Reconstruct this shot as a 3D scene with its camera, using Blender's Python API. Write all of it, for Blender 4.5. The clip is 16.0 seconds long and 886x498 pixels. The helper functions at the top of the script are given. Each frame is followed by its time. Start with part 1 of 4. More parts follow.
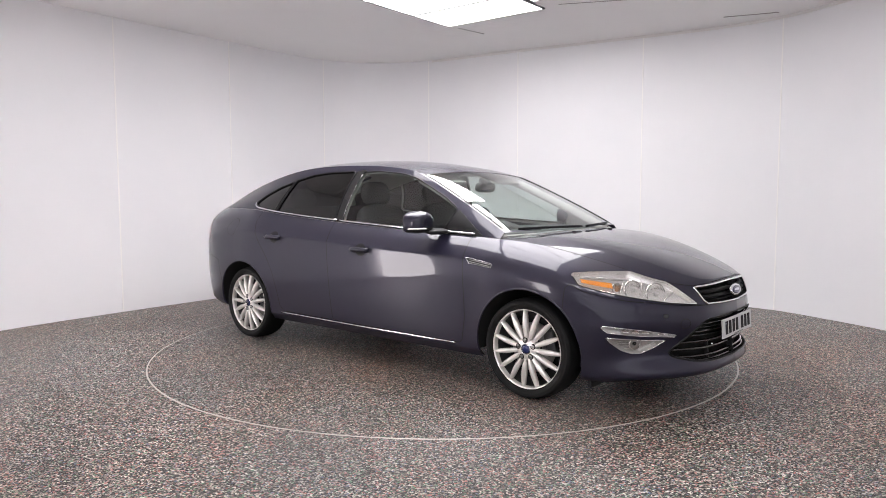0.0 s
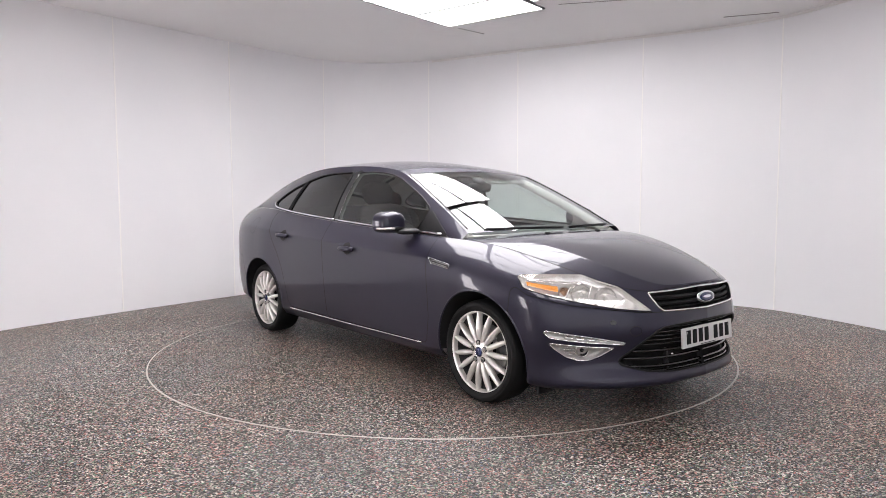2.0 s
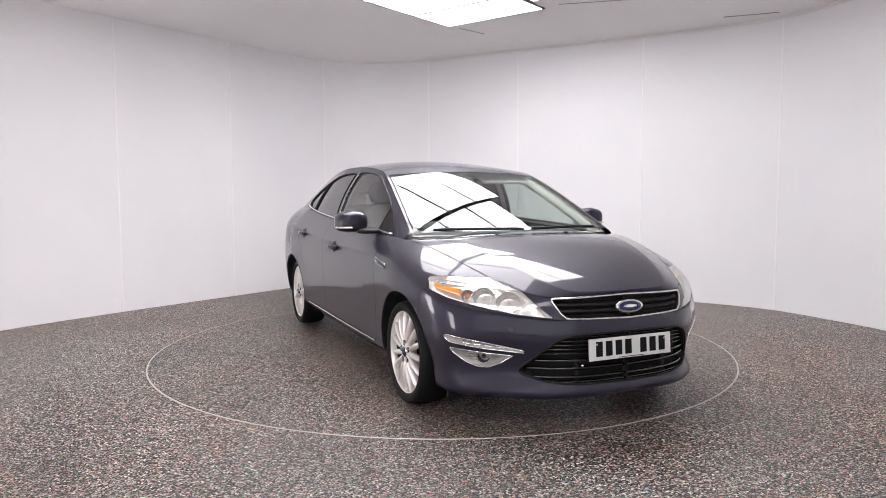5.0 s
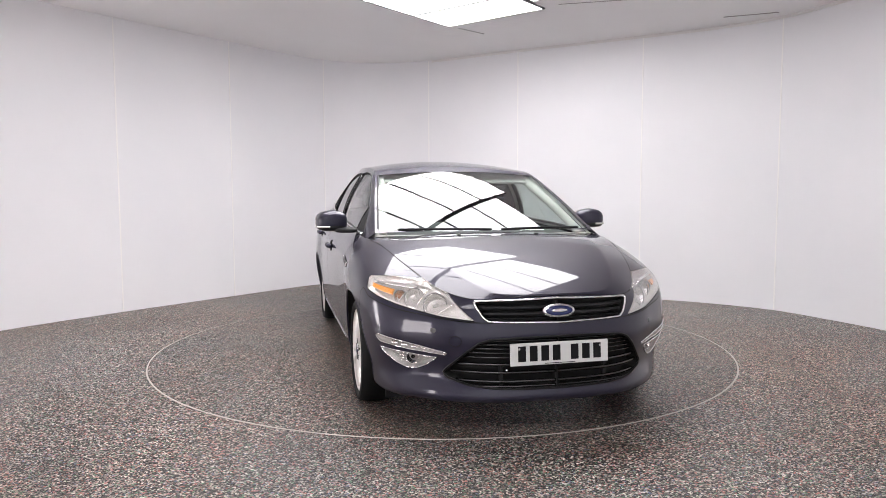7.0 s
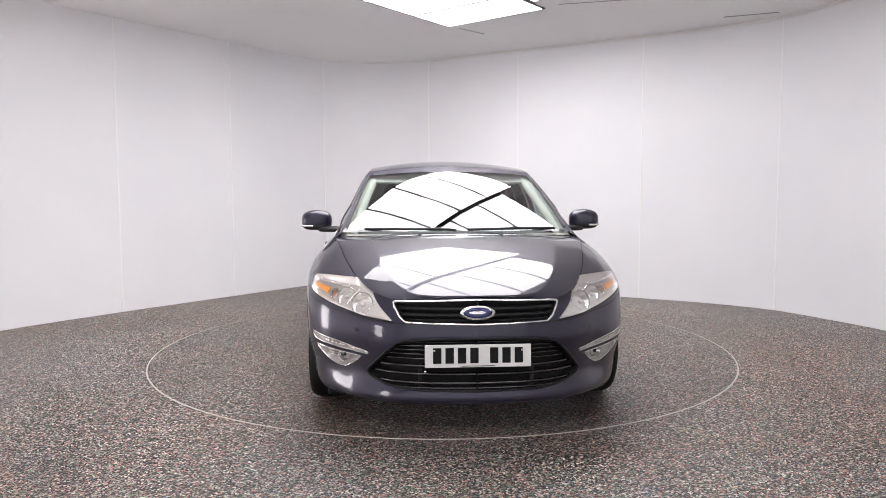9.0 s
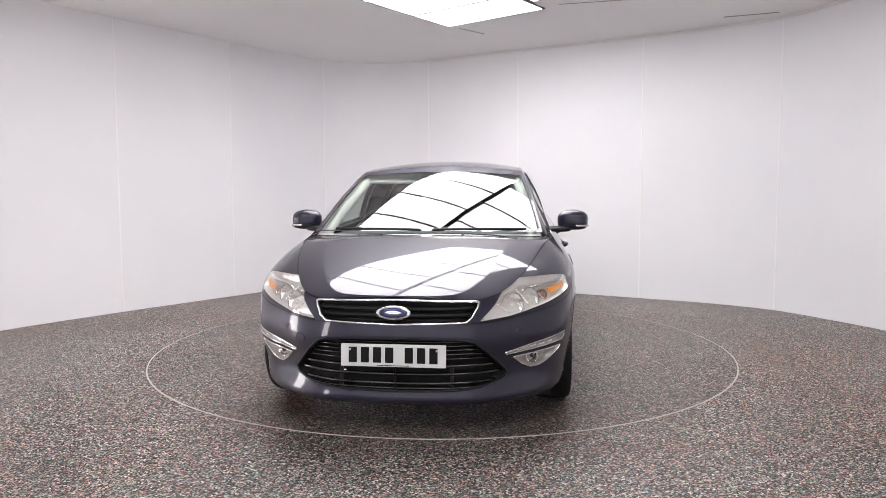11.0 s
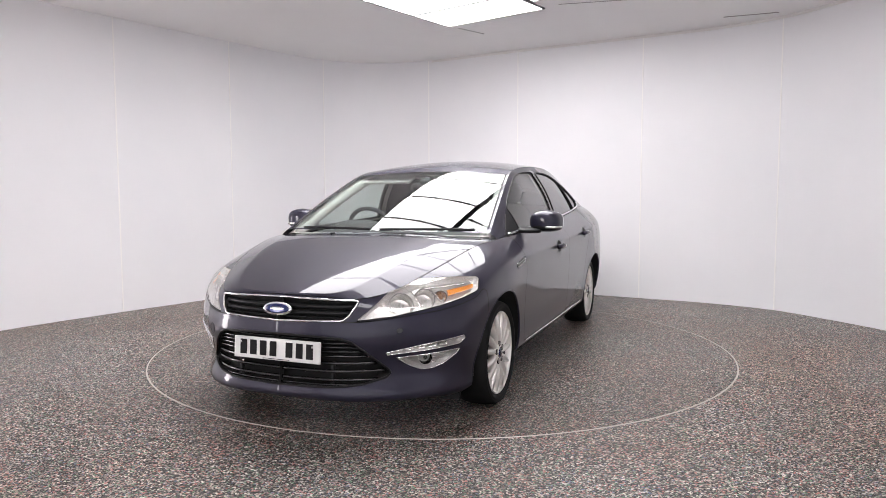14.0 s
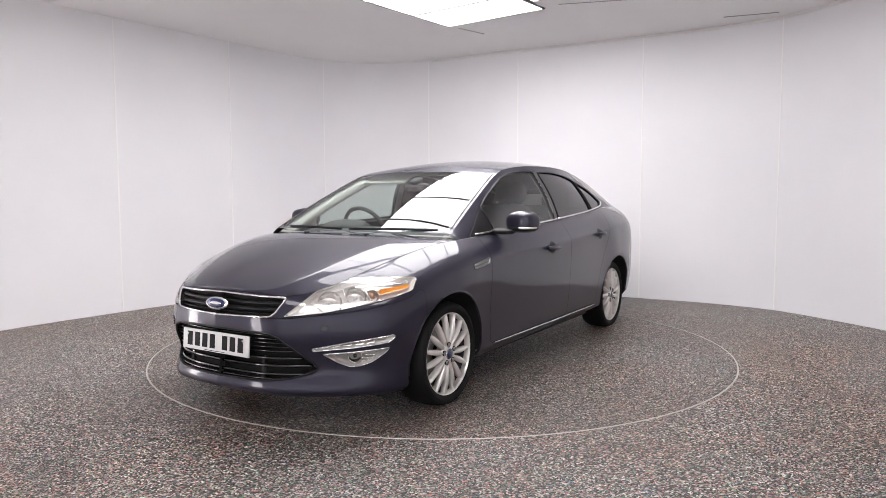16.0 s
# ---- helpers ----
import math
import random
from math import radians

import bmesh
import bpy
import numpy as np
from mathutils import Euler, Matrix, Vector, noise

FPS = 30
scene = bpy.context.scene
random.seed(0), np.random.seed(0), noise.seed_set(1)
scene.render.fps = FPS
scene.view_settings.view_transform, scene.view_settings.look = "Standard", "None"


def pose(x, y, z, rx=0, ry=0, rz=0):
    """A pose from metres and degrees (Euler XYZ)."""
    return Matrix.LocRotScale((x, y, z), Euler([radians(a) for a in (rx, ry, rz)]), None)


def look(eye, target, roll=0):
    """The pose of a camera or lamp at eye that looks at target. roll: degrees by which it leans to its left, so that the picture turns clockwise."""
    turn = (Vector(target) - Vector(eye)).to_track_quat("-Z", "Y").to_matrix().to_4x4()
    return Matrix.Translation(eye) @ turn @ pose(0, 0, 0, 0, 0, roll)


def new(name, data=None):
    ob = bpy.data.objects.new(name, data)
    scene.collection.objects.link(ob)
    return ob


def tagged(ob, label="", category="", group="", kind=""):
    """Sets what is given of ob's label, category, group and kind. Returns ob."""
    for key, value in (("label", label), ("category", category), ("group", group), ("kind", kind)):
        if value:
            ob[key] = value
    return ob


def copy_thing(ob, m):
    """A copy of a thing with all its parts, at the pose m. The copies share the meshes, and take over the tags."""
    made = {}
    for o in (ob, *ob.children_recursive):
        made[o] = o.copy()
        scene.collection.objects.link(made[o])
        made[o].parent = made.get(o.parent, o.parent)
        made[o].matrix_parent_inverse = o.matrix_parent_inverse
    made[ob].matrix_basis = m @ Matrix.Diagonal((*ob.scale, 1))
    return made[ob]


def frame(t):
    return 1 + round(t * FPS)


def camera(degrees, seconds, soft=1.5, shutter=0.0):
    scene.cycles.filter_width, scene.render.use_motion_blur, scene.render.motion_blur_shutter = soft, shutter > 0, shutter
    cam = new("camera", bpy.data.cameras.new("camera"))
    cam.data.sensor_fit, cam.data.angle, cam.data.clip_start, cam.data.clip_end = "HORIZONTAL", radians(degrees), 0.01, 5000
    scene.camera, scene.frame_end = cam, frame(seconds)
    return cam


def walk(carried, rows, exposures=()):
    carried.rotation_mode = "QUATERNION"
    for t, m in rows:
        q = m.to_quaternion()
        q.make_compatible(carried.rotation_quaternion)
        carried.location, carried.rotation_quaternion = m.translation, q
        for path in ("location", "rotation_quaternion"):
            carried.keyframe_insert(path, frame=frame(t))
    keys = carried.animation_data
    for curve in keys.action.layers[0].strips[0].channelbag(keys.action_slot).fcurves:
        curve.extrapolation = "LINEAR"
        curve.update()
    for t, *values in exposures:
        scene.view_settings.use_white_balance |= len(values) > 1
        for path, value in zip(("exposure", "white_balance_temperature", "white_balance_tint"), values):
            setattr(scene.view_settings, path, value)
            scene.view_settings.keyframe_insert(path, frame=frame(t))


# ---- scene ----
cam = camera(64.68, 16.0, soft=0.7)
EYE = Vector((0.0, -5.670, 1.226))
YAW, PITCH = 0.00105, 0.0778
AIM = EYE + 5 * Vector((math.sin(YAW) * math.cos(PITCH), math.cos(YAW) * math.cos(PITCH), -math.sin(PITCH)))
EYE_POSE = look(EYE, AIM, -0.135)
walk(cam, [(0.0, EYE_POSE), (16.0, EYE_POSE)], exposures=[(0.0, 0.46, 6430, 14.2), (16.0, 0.46, 6430, 14.2)])

# ---- light ----
world = bpy.data.worlds.new("world")
scene.world = world
world.use_nodes = True
world.node_tree.nodes["Background"].inputs[0].default_value = (0.8, 0.8, 0.85, 1)
world.node_tree.nodes["Background"].inputs[1].default_value = 0.3
PANEL_GLOW = 7.4

# ---- materials ----


def material(name, colour, rough=0.5, metal=0.0, coat=0.0, **more):
    m = bpy.data.materials.new(name)
    m.use_nodes = True
    b = m.node_tree.nodes["Principled BSDF"]
    b.inputs["Base Color"].default_value = (*colour, 1)
    b.inputs["Roughness"].default_value = rough
    b.inputs["Metallic"].default_value = metal
    b.inputs["Coat Weight"].default_value = coat
    b.inputs["Coat Roughness"].default_value = 0.015
    b.inputs["Coat IOR"].default_value = 1.38
    for key, value in more.items():
        b.inputs[key.replace("_", " ")].default_value = value
    return m


def node(m, kind, **values):
    n = m.node_tree.nodes.new(kind)
    for key, value in values.items():
        if key in n.inputs:
            n.inputs[key].default_value = value
    return n


def link(m, a, b):
    m.node_tree.links.new(a, b)


def coords(m):
    return node(m, "ShaderNodeTexCoord").outputs["Object"]


def mottled(m, scale, low, high, detail=4.0, target="Base Color"):
    """Varies a colour between low and high by a noise of that scale."""
    n = node(m, "ShaderNodeTexNoise", Scale=scale, Detail=detail)
    link(m, coords(m), n.inputs["Vector"])
    r = node(m, "ShaderNodeValToRGB")
    r.color_ramp.elements[0].position, r.color_ramp.elements[1].position = 0.3, 0.7
    r.color_ramp.elements[0].color, r.color_ramp.elements[1].color = (*low, 1), (*high, 1)
    link(m, n.outputs["Fac"], r.inputs["Fac"])
    link(m, r.outputs["Color"], m.node_tree.nodes["Principled BSDF"].inputs[target])
    return m


def bumped(m, scale, strength, distance=0.002, detail=3.0):
    n = node(m, "ShaderNodeTexNoise", Scale=scale, Detail=detail)
    link(m, coords(m), n.inputs["Vector"])
    b = node(m, "ShaderNodeBump", Strength=strength, Distance=distance)
    link(m, n.outputs["Fac"], b.inputs["Height"])
    link(m, b.outputs["Normal"], m.node_tree.nodes["Principled BSDF"].inputs["Normal"])
    return m


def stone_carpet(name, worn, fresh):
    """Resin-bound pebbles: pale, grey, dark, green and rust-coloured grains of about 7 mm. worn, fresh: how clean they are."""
    m = material(name, (0.2, 0.2, 0.19), 0.38, Specular_IOR_Level=0.45)
    bsdf = m.node_tree.nodes["Principled BSDF"]
    place = coords(m)
    cells = node(m, "ShaderNodeTexVoronoi", Scale=128.0, Randomness=1.0)
    link(m, place, cells.inputs["Vector"])
    pick = node(m, "ShaderNodeSeparateColor")
    link(m, cells.outputs["Color"], pick.inputs["Color"])
    ramp = node(m, "ShaderNodeValToRGB")
    ramp.color_ramp.interpolation = "CONSTANT"
    tones = [(0.0, (0.005, 0.005, 0.006)), (0.35, (0.022, 0.021, 0.021)), (0.48, (0.10, 0.09, 0.082)), (0.57, (0.28, 0.25, 0.215)), (0.67, (0.52, 0.475, 0.43)),
             (0.77, (0.46, 0.17, 0.14)), (0.835, (0.13, 0.29, 0.17)), (0.885, (0.14, 0.18, 0.30)), (0.915, (0.50, 0.25, 0.27)), (0.945, (0.80, 0.76, 0.71))]
    while len(ramp.color_ramp.elements) < len(tones):
        ramp.color_ramp.elements.new(0.5)
    for e, (at, c) in zip(ramp.color_ramp.elements, tones):
        e.position, e.color = at, (*c, 1)
    link(m, pick.outputs["Red"], ramp.inputs["Fac"])
    wear = node(m, "ShaderNodeTexNoise", Scale=0.9, Detail=5.0)
    link(m, place, wear.inputs["Vector"])
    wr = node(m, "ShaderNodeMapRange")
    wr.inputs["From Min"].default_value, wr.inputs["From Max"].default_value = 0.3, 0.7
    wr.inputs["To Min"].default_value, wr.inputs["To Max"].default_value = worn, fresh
    link(m, wear.outputs["Fac"], wr.inputs["Value"])
    mix = node(m, "ShaderNodeVectorMath")
    mix.operation = "SCALE"
    link(m, ramp.outputs["Color"], mix.inputs[0])
    link(m, wr.outputs["Result"], mix.inputs["Scale"])
    rust = node(m, "ShaderNodeTexNoise", Scale=0.55, Detail=4.0, Roughness=0.6)
    link(m, place, rust.inputs["Vector"])
    hue = node(m, "ShaderNodeValToRGB")
    hue.color_ramp.elements[0].position, hue.color_ramp.elements[1].position = 0.40, 0.66
    hue.color_ramp.elements[0].color, hue.color_ramp.elements[1].color = (0.93, 0.96, 0.95, 1), (1.0, 0.84, 0.72, 1)
    link(m, rust.outputs["Fac"], hue.inputs["Fac"])
    tinted = node(m, "ShaderNodeVectorMath")
    tinted.operation = "MULTIPLY"
    link(m, mix.outputs["Vector"], tinted.inputs[0])
    link(m, hue.outputs["Color"], tinted.inputs[1])
    link(m, tinted.outputs["Vector"], bsdf.inputs["Base Color"])
    bump = node(m, "ShaderNodeBump", Strength=0.9, Distance=0.004)
    bump.invert = True
    link(m, cells.outputs["Distance"], bump.inputs["Height"])
    link(m, bump.outputs["Normal"], bsdf.inputs["Normal"])
    return m


def glass(name, tint, clear, rough=0.0, gloss_least=0.075):
    """A thin pane: tinted see-through with a mirror gloss that grows at a slant."""
    m = bpy.data.materials.new(name)
    m.use_nodes = True
    t = m.node_tree
    t.nodes.clear()
    out = t.nodes.new("ShaderNodeOutputMaterial")
    see = t.nodes.new("ShaderNodeBsdfTransparent")
    see.inputs["Color"].default_value = (*[c * clear for c in tint], 1)
    gloss = t.nodes.new("ShaderNodeBsdfGlossy")
    gloss.inputs["Roughness"].default_value = rough
    gloss.inputs["Color"].default_value = (1, 1, 1, 1)
    slant = t.nodes.new("ShaderNodeLayerWeight")
    slant.inputs["Blend"].default_value = 0.5
    power = t.nodes.new("ShaderNodeMath")
    power.operation, power.inputs[1].default_value = "POWER", 4.0
    amount = t.nodes.new("ShaderNodeMath")
    amount.operation, amount.use_clamp = "MULTIPLY_ADD", True
    amount.inputs[1].default_value, amount.inputs[2].default_value = 0.9, gloss_least
    mix = t.nodes.new("ShaderNodeMixShader")
    t.links.new(slant.outputs["Facing"], power.inputs[0])
    t.links.new(power.outputs[0], amount.inputs[0])
    t.links.new(amount.outputs[0], mix.inputs[0])
    t.links.new(see.outputs[0], mix.inputs[1])
    t.links.new(gloss.outputs[0], mix.inputs[2])
    t.links.new(mix.outputs[0], out.inputs["Surface"])
    return m


def glowing(name, colour, strength):
    m = material(name, colour, 0.4)
    b = m.node_tree.nodes["Principled BSDF"]
    b.inputs["Emission Color"].default_value = (*colour, 1)
    b.inputs["Emission Strength"].default_value = strength
    return m


PAINT = bumped(material("car_paint", (0.018, 0.0165, 0.034), 0.42, 0.35, 1.0, Specular_IOR_Level=0.3), 900.0, 0.04, 0.0004)
BLACK = bumped(material("black_plastic", (0.008, 0.008, 0.009), 0.5, Specular_IOR_Level=0.3), 300.0, 0.3)
GLOSS_BLACK = material("gloss_black", (0.008, 0.008, 0.009), 0.12, 0.0, 0.6)
LINER = material("dark_liner", (0.008, 0.008, 0.008), 0.9)
CHROME = material("chrome", (0.82, 0.82, 0.83), 0.07, 1.0)
ALLOY = bumped(material("silver_alloy", (0.80, 0.77, 0.74), 0.30, 0.55, 0.5), 60.0, 0.06)
# darker alloy: the barrel's shade put into the colour; also the caliper's grey
ALLOY_DARK = material("shaded_alloy", (0.10, 0.10, 0.10), 0.5, 0.6)
RUBBER = bumped(material("tyre_rubber", (0.0055, 0.0055, 0.0055), 0.65, Specular_IOR_Level=0.25), 120.0, 0.25)
STEEL = material("brake_steel", (0.34, 0.33, 0.32), 0.35, 0.9)
WINDSCREEN = glass("windscreen_glass", (0.88, 0.96, 0.93), 0.92)
SIDE_GLASS = glass("side_glass", (0.86, 0.95, 0.91), 0.92, gloss_least=0.06)
PRIVACY = glass("privacy_glass", (0.5, 0.5, 0.52), 0.05, gloss_least=0.05)
LENS = glass("lamp_lens", (0.97, 0.97, 0.97), 0.97)
REFLECTOR = bumped(material("lamp_reflector", (0.88, 0.87, 0.85), 0.10, 1.0), 40.0, 0.15)
LENS_GREY = material("bulb_glass", (0.55, 0.54, 0.52), 0.15, 0.2, 1.0)
LAMP_GREY = bumped(material("fog_bowl", (0.42, 0.41, 0.40), 0.3, 0.5), 60.0, 0.2)
LAMP_BOWL = bumped(material("lamp_bowl", (0.88, 0.87, 0.85), 0.15, 0.9), 70.0, 0.5, 0.004)
LAMP_WHITE = bumped(material("lamp_housing", (0.90, 0.88, 0.85), 0.24, 0.65), 22.0, 0.5, 0.008)
LAMP_DARK = material("lamp_gap", (0.10, 0.10, 0.10), 0.4, 0.4)
AMBER = material("amber_lens", (0.85, 0.30, 0.03), 0.25, 0.0, 0.8)
AMBER_DIM = material("amber_bulb", (0.42, 0.22, 0.12), 0.2, 0.3, 0.8)
RED_LENS = material("red_lens", (0.35, 0.01, 0.012), 0.15, 0.0, 1.0)
PLATE_WHITE = bumped(material("plate_white", (0.64, 0.64, 0.63), 0.35, 0.0, 0.4), 80.0, 0.05)
INK = material("plate_ink", (0.004, 0.004, 0.005), 0.6, Specular_IOR_Level=0.2)
BADGE_BLUE = material("badge_blue", (0.012, 0.02, 0.10), 0.2, 0.3, 1.0)
CABIN_DARK = bumped(material("cabin_plastic", (0.030, 0.031, 0.033), 0.7), 200.0, 0.3)
CABIN_PALE = bumped(material("cabin_fabric", (0.44, 0.435, 0.41), 0.9), 400.0, 0.3)
SEAT_CLOTH = bumped(mottled(material("seat_cloth", (0.03, 0.03, 0.032), 0.95), 25.0, (0.013, 0.013, 0.014), (0.028, 0.027, 0.027)), 60.0, 0.2)
WALL_WHITE = bumped(mottled(material("wall_panel_white", (0.84, 0.84, 0.86), 0.40), 1.3, (0.835, 0.835, 0.86), (0.865, 0.86, 0.88)), 14.0, 0.02, 0.004)
CEILING_WHITE = mottled(material("ceiling_white", (0.82, 0.81, 0.81), 0.7), 0.8, (0.86, 0.85, 0.85), (0.89, 0.88, 0.88))
TRIM_WHITE = material("trim_white", (0.80, 0.78, 0.77), 0.4)
JOINT = material("joint_strip", (0.93, 0.92, 0.91), 0.30)
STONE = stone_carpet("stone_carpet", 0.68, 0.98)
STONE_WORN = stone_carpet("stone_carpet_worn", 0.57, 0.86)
RING = bumped(material("ring_metal", (0.52, 0.50, 0.46), 0.4, 0.5), 60.0, 0.2)
GLOW = glowing("light_diffuser", (1.0, 0.985, 0.97), PANEL_GLOW)
STRIP_GLOW = glowing("strip_diffuser", (1.0, 0.95, 0.94), 9.5)
# for the glowing sheet added behind the camera to brighten the room
FILL_GLOW = glowing("fill_glow", (0.96, 0.98, 1.0), 0.45)
JOINT_GREY = material("joint_grey", (0.40, 0.38, 0.37), 0.6)
BAR = material("panel_bar", (0.06, 0.06, 0.06), 0.5)

# ---- mesh helpers ----


def mesh_object(name, verts, faces, mat, parent=None, label="", smooth=True):
    me = bpy.data.meshes.new(name)
    me.from_pydata([tuple(map(float, v)) for v in verts], [], [tuple(map(int, f)) for f in faces])
    if smooth:
        me.polygons.foreach_set("use_smooth", [True] * len(me.polygons))
    me.materials.append(mat)
    me.update()
    ob = new(name, me)
    ob.parent = parent
    if label:
        tagged(ob, label)
    return ob


def part(name, bm, mat, parent, label="", smooth=False):
    me = bpy.data.meshes.new(name)
    bmesh.ops.recalc_face_normals(bm, faces=bm.faces[:])
    bm.to_mesh(me)
    bm.free()
    if smooth:
        me.polygons.foreach_set("use_smooth", [True] * len(me.polygons))
    me.materials.append(mat)
    ob = new(name, me)
    ob.parent = parent
    if label:
        tagged(ob, label)
    return ob


def box(size, at=(0, 0, 0), turn=(0, 0, 0), bevel=0.0, segments=2):
    bm = bmesh.new()
    bmesh.ops.create_cube(bm, size=1.0)
    bmesh.ops.scale(bm, vec=size, verts=bm.verts[:])
    if bevel:
        bmesh.ops.bevel(bm, geom=bm.edges[:], offset=bevel, segments=segments, affect="EDGES", profile=0.5)
    bmesh.ops.transform(bm, matrix=pose(*at, *turn), verts=bm.verts[:])
    return bm


def lathe(profile, n=64):
    """Turns (radius, along) round the y axis: verts and faces."""
    k = len(profile)
    verts = [(r * math.cos(a), y, r * math.sin(a)) for a in [2 * math.pi * i / n for i in range(n)] for r, y in profile]
    faces = [(i * k + j, i * k + j + 1, ((i + 1) % n) * k + j + 1, ((i + 1) % n) * k + j) for i in range(n) for j in range(k - 1)]
    return verts, faces


def tube(points, radius, sides=8, flat=1.0, closed=False):
    """A rod along points: verts and faces. flat squeezes it along z."""
    pts = [Vector(p) for p in points]
    n = len(pts)
    verts, faces = [], []
    for i, p in enumerate(pts):
        a = pts[(i - 1) % n] if closed or i else pts[0]
        b = pts[(i + 1) % n] if closed or i < n - 1 else pts[-1]
        d = (b - a).normalized()
        side = d.cross(Vector((0, 0, 1)))
        side = side.normalized() if side.length > 1e-4 else Vector((1, 0, 0))
        up = side.cross(d)
        for j in range(sides):
            w = 2 * math.pi * j / sides
            verts.append(p + side * (radius * math.cos(w)) + up * (radius * flat * math.sin(w)))
    for i in range(n if closed else n - 1):
        for j in range(sides):
            faces.append((i * sides + j, i * sides + (j + 1) % sides, ((i + 1) % n) * sides + (j + 1) % sides, ((i + 1) % n) * sides + j))
    if not closed:
        faces += [tuple(range(sides))[::-1], tuple(range((n - 1) * sides, n * sides))]
    return verts, faces


def spline(points, m):
    """m samples of a smooth curve through points, by even steps of its chord length."""
    p = np.array(points, float)
    t = np.concatenate([[0], np.cumsum(np.linalg.norm(np.diff(p, axis=0), axis=1) ** 0.7)])
    return hermite(t, p, np.linspace(0, t[-1], m))


def hermite(t, p, q, bent_ends=False):
    """Cubic through p at t, read at q; p may have several columns. bent_ends: the first and last piece keep their neighbours' bend."""
    t, q = np.asarray(t, float), np.asarray(q, float)
    h = np.diff(t)
    s = np.diff(p, axis=0) / h[:, None]
    d = np.empty_like(p)
    d[0], d[-1] = s[0], s[-1]
    d[1:-1] = (s[:-1] * h[1:, None] + s[1:] * h[:-1, None]) / (h[1:] + h[:-1])[:, None]
    if bent_ends:
        d[0], d[-1] = 2 * s[0] - d[1], 2 * s[-1] - d[-2]
    i = np.clip(np.searchsorted(t, q) - 1, 0, len(h) - 1)
    w = ((q - t[i]) / h[i])[:, None]
    hh = h[i][:, None]
    return p[i] * (1 + 2 * w) * (1 - w) ** 2 + d[i] * hh * w * (1 - w) ** 2 + p[i + 1] * w * w * (3 - 2 * w) + d[i + 1] * hh * w * w * (w - 1)


def smooth_outline(points, m=160, sharp=False):
    """A closed 2D outline, rounded through points or straight between them."""
    pts = [*points, points[0]]
    if sharp:
        p = np.array(pts, float)
        t = np.concatenate([[0], np.cumsum(np.linalg.norm(np.diff(p, axis=0), axis=1))])
        q = np.linspace(0, t[-1], m, endpoint=False)
        return np.stack([np.interp(q, t, p[:, 0]), np.interp(q, t, p[:, 1])], -1)
    p = np.array([points[-1], *pts, points[1]], float)
    t = np.concatenate([[0], np.cumsum(np.linalg.norm(np.diff(p, axis=0), axis=1) ** 0.6)])
    return hermite(t, p, np.linspace(t[1], t[-2], m, endpoint=False))


def inside(poly, q):
    """Which of the 2D points q lie in the outline."""
    x, y = q[:, 0], q[:, 1]
    hit = np.zeros(len(q), bool)
    for (ax, ay), (bx, by) in zip(poly, np.roll(poly, -1, axis=0)):
        if ay == by:
            continue
        cross = ((ay > y) != (by > y)) & (x < (bx - ax) * (y - ay) / (by - ay) + ax)
        hit ^= cross
    return hit


def nearest(poly, q):
    """The outline's nearest points to q."""
    a, b = poly, np.roll(poly, -1, axis=0)
    ab = b - a
    best, out = np.full(len(q), 1e9), q.copy()
    for i in range(len(a)):
        w = np.clip(((q - a[i]) @ ab[i]) / max(ab[i] @ ab[i], 1e-12), 0, 1)
        c = a[i] + w[:, None] * ab[i]
        d = np.sum((q - c) ** 2, axis=1)
        k = d < best
        best[k], out[k] = d[k], c[k]
    return out

# ---- the room ----
H = 3.04
# plan of the booth's wall, one entry a panel joint, from the camera's left round the back to its right
PLAN = [(-4.6, -7.6), (-4.72, -3.0), (-4.45, -0.35), (-4.02, 0.61), (-3.38, 1.61), (-2.52, 2.80), (-1.62, 3.92), (-1.12, 4.16),
        (-0.66, 4.17), (-0.20, 4.02), (0.98, 3.30), (2.30, 2.54), (3.02, 2.10), (3.50, 1.63), (3.78, 1.04), (4.0, 0.42), (4.16, -0.5), (4.25, -3.0), (4.25, -7.6)]
SEAMS = [0, 1, 2, 4, 5, 6, 9, 10, 11, 13, 15, 17, 18]


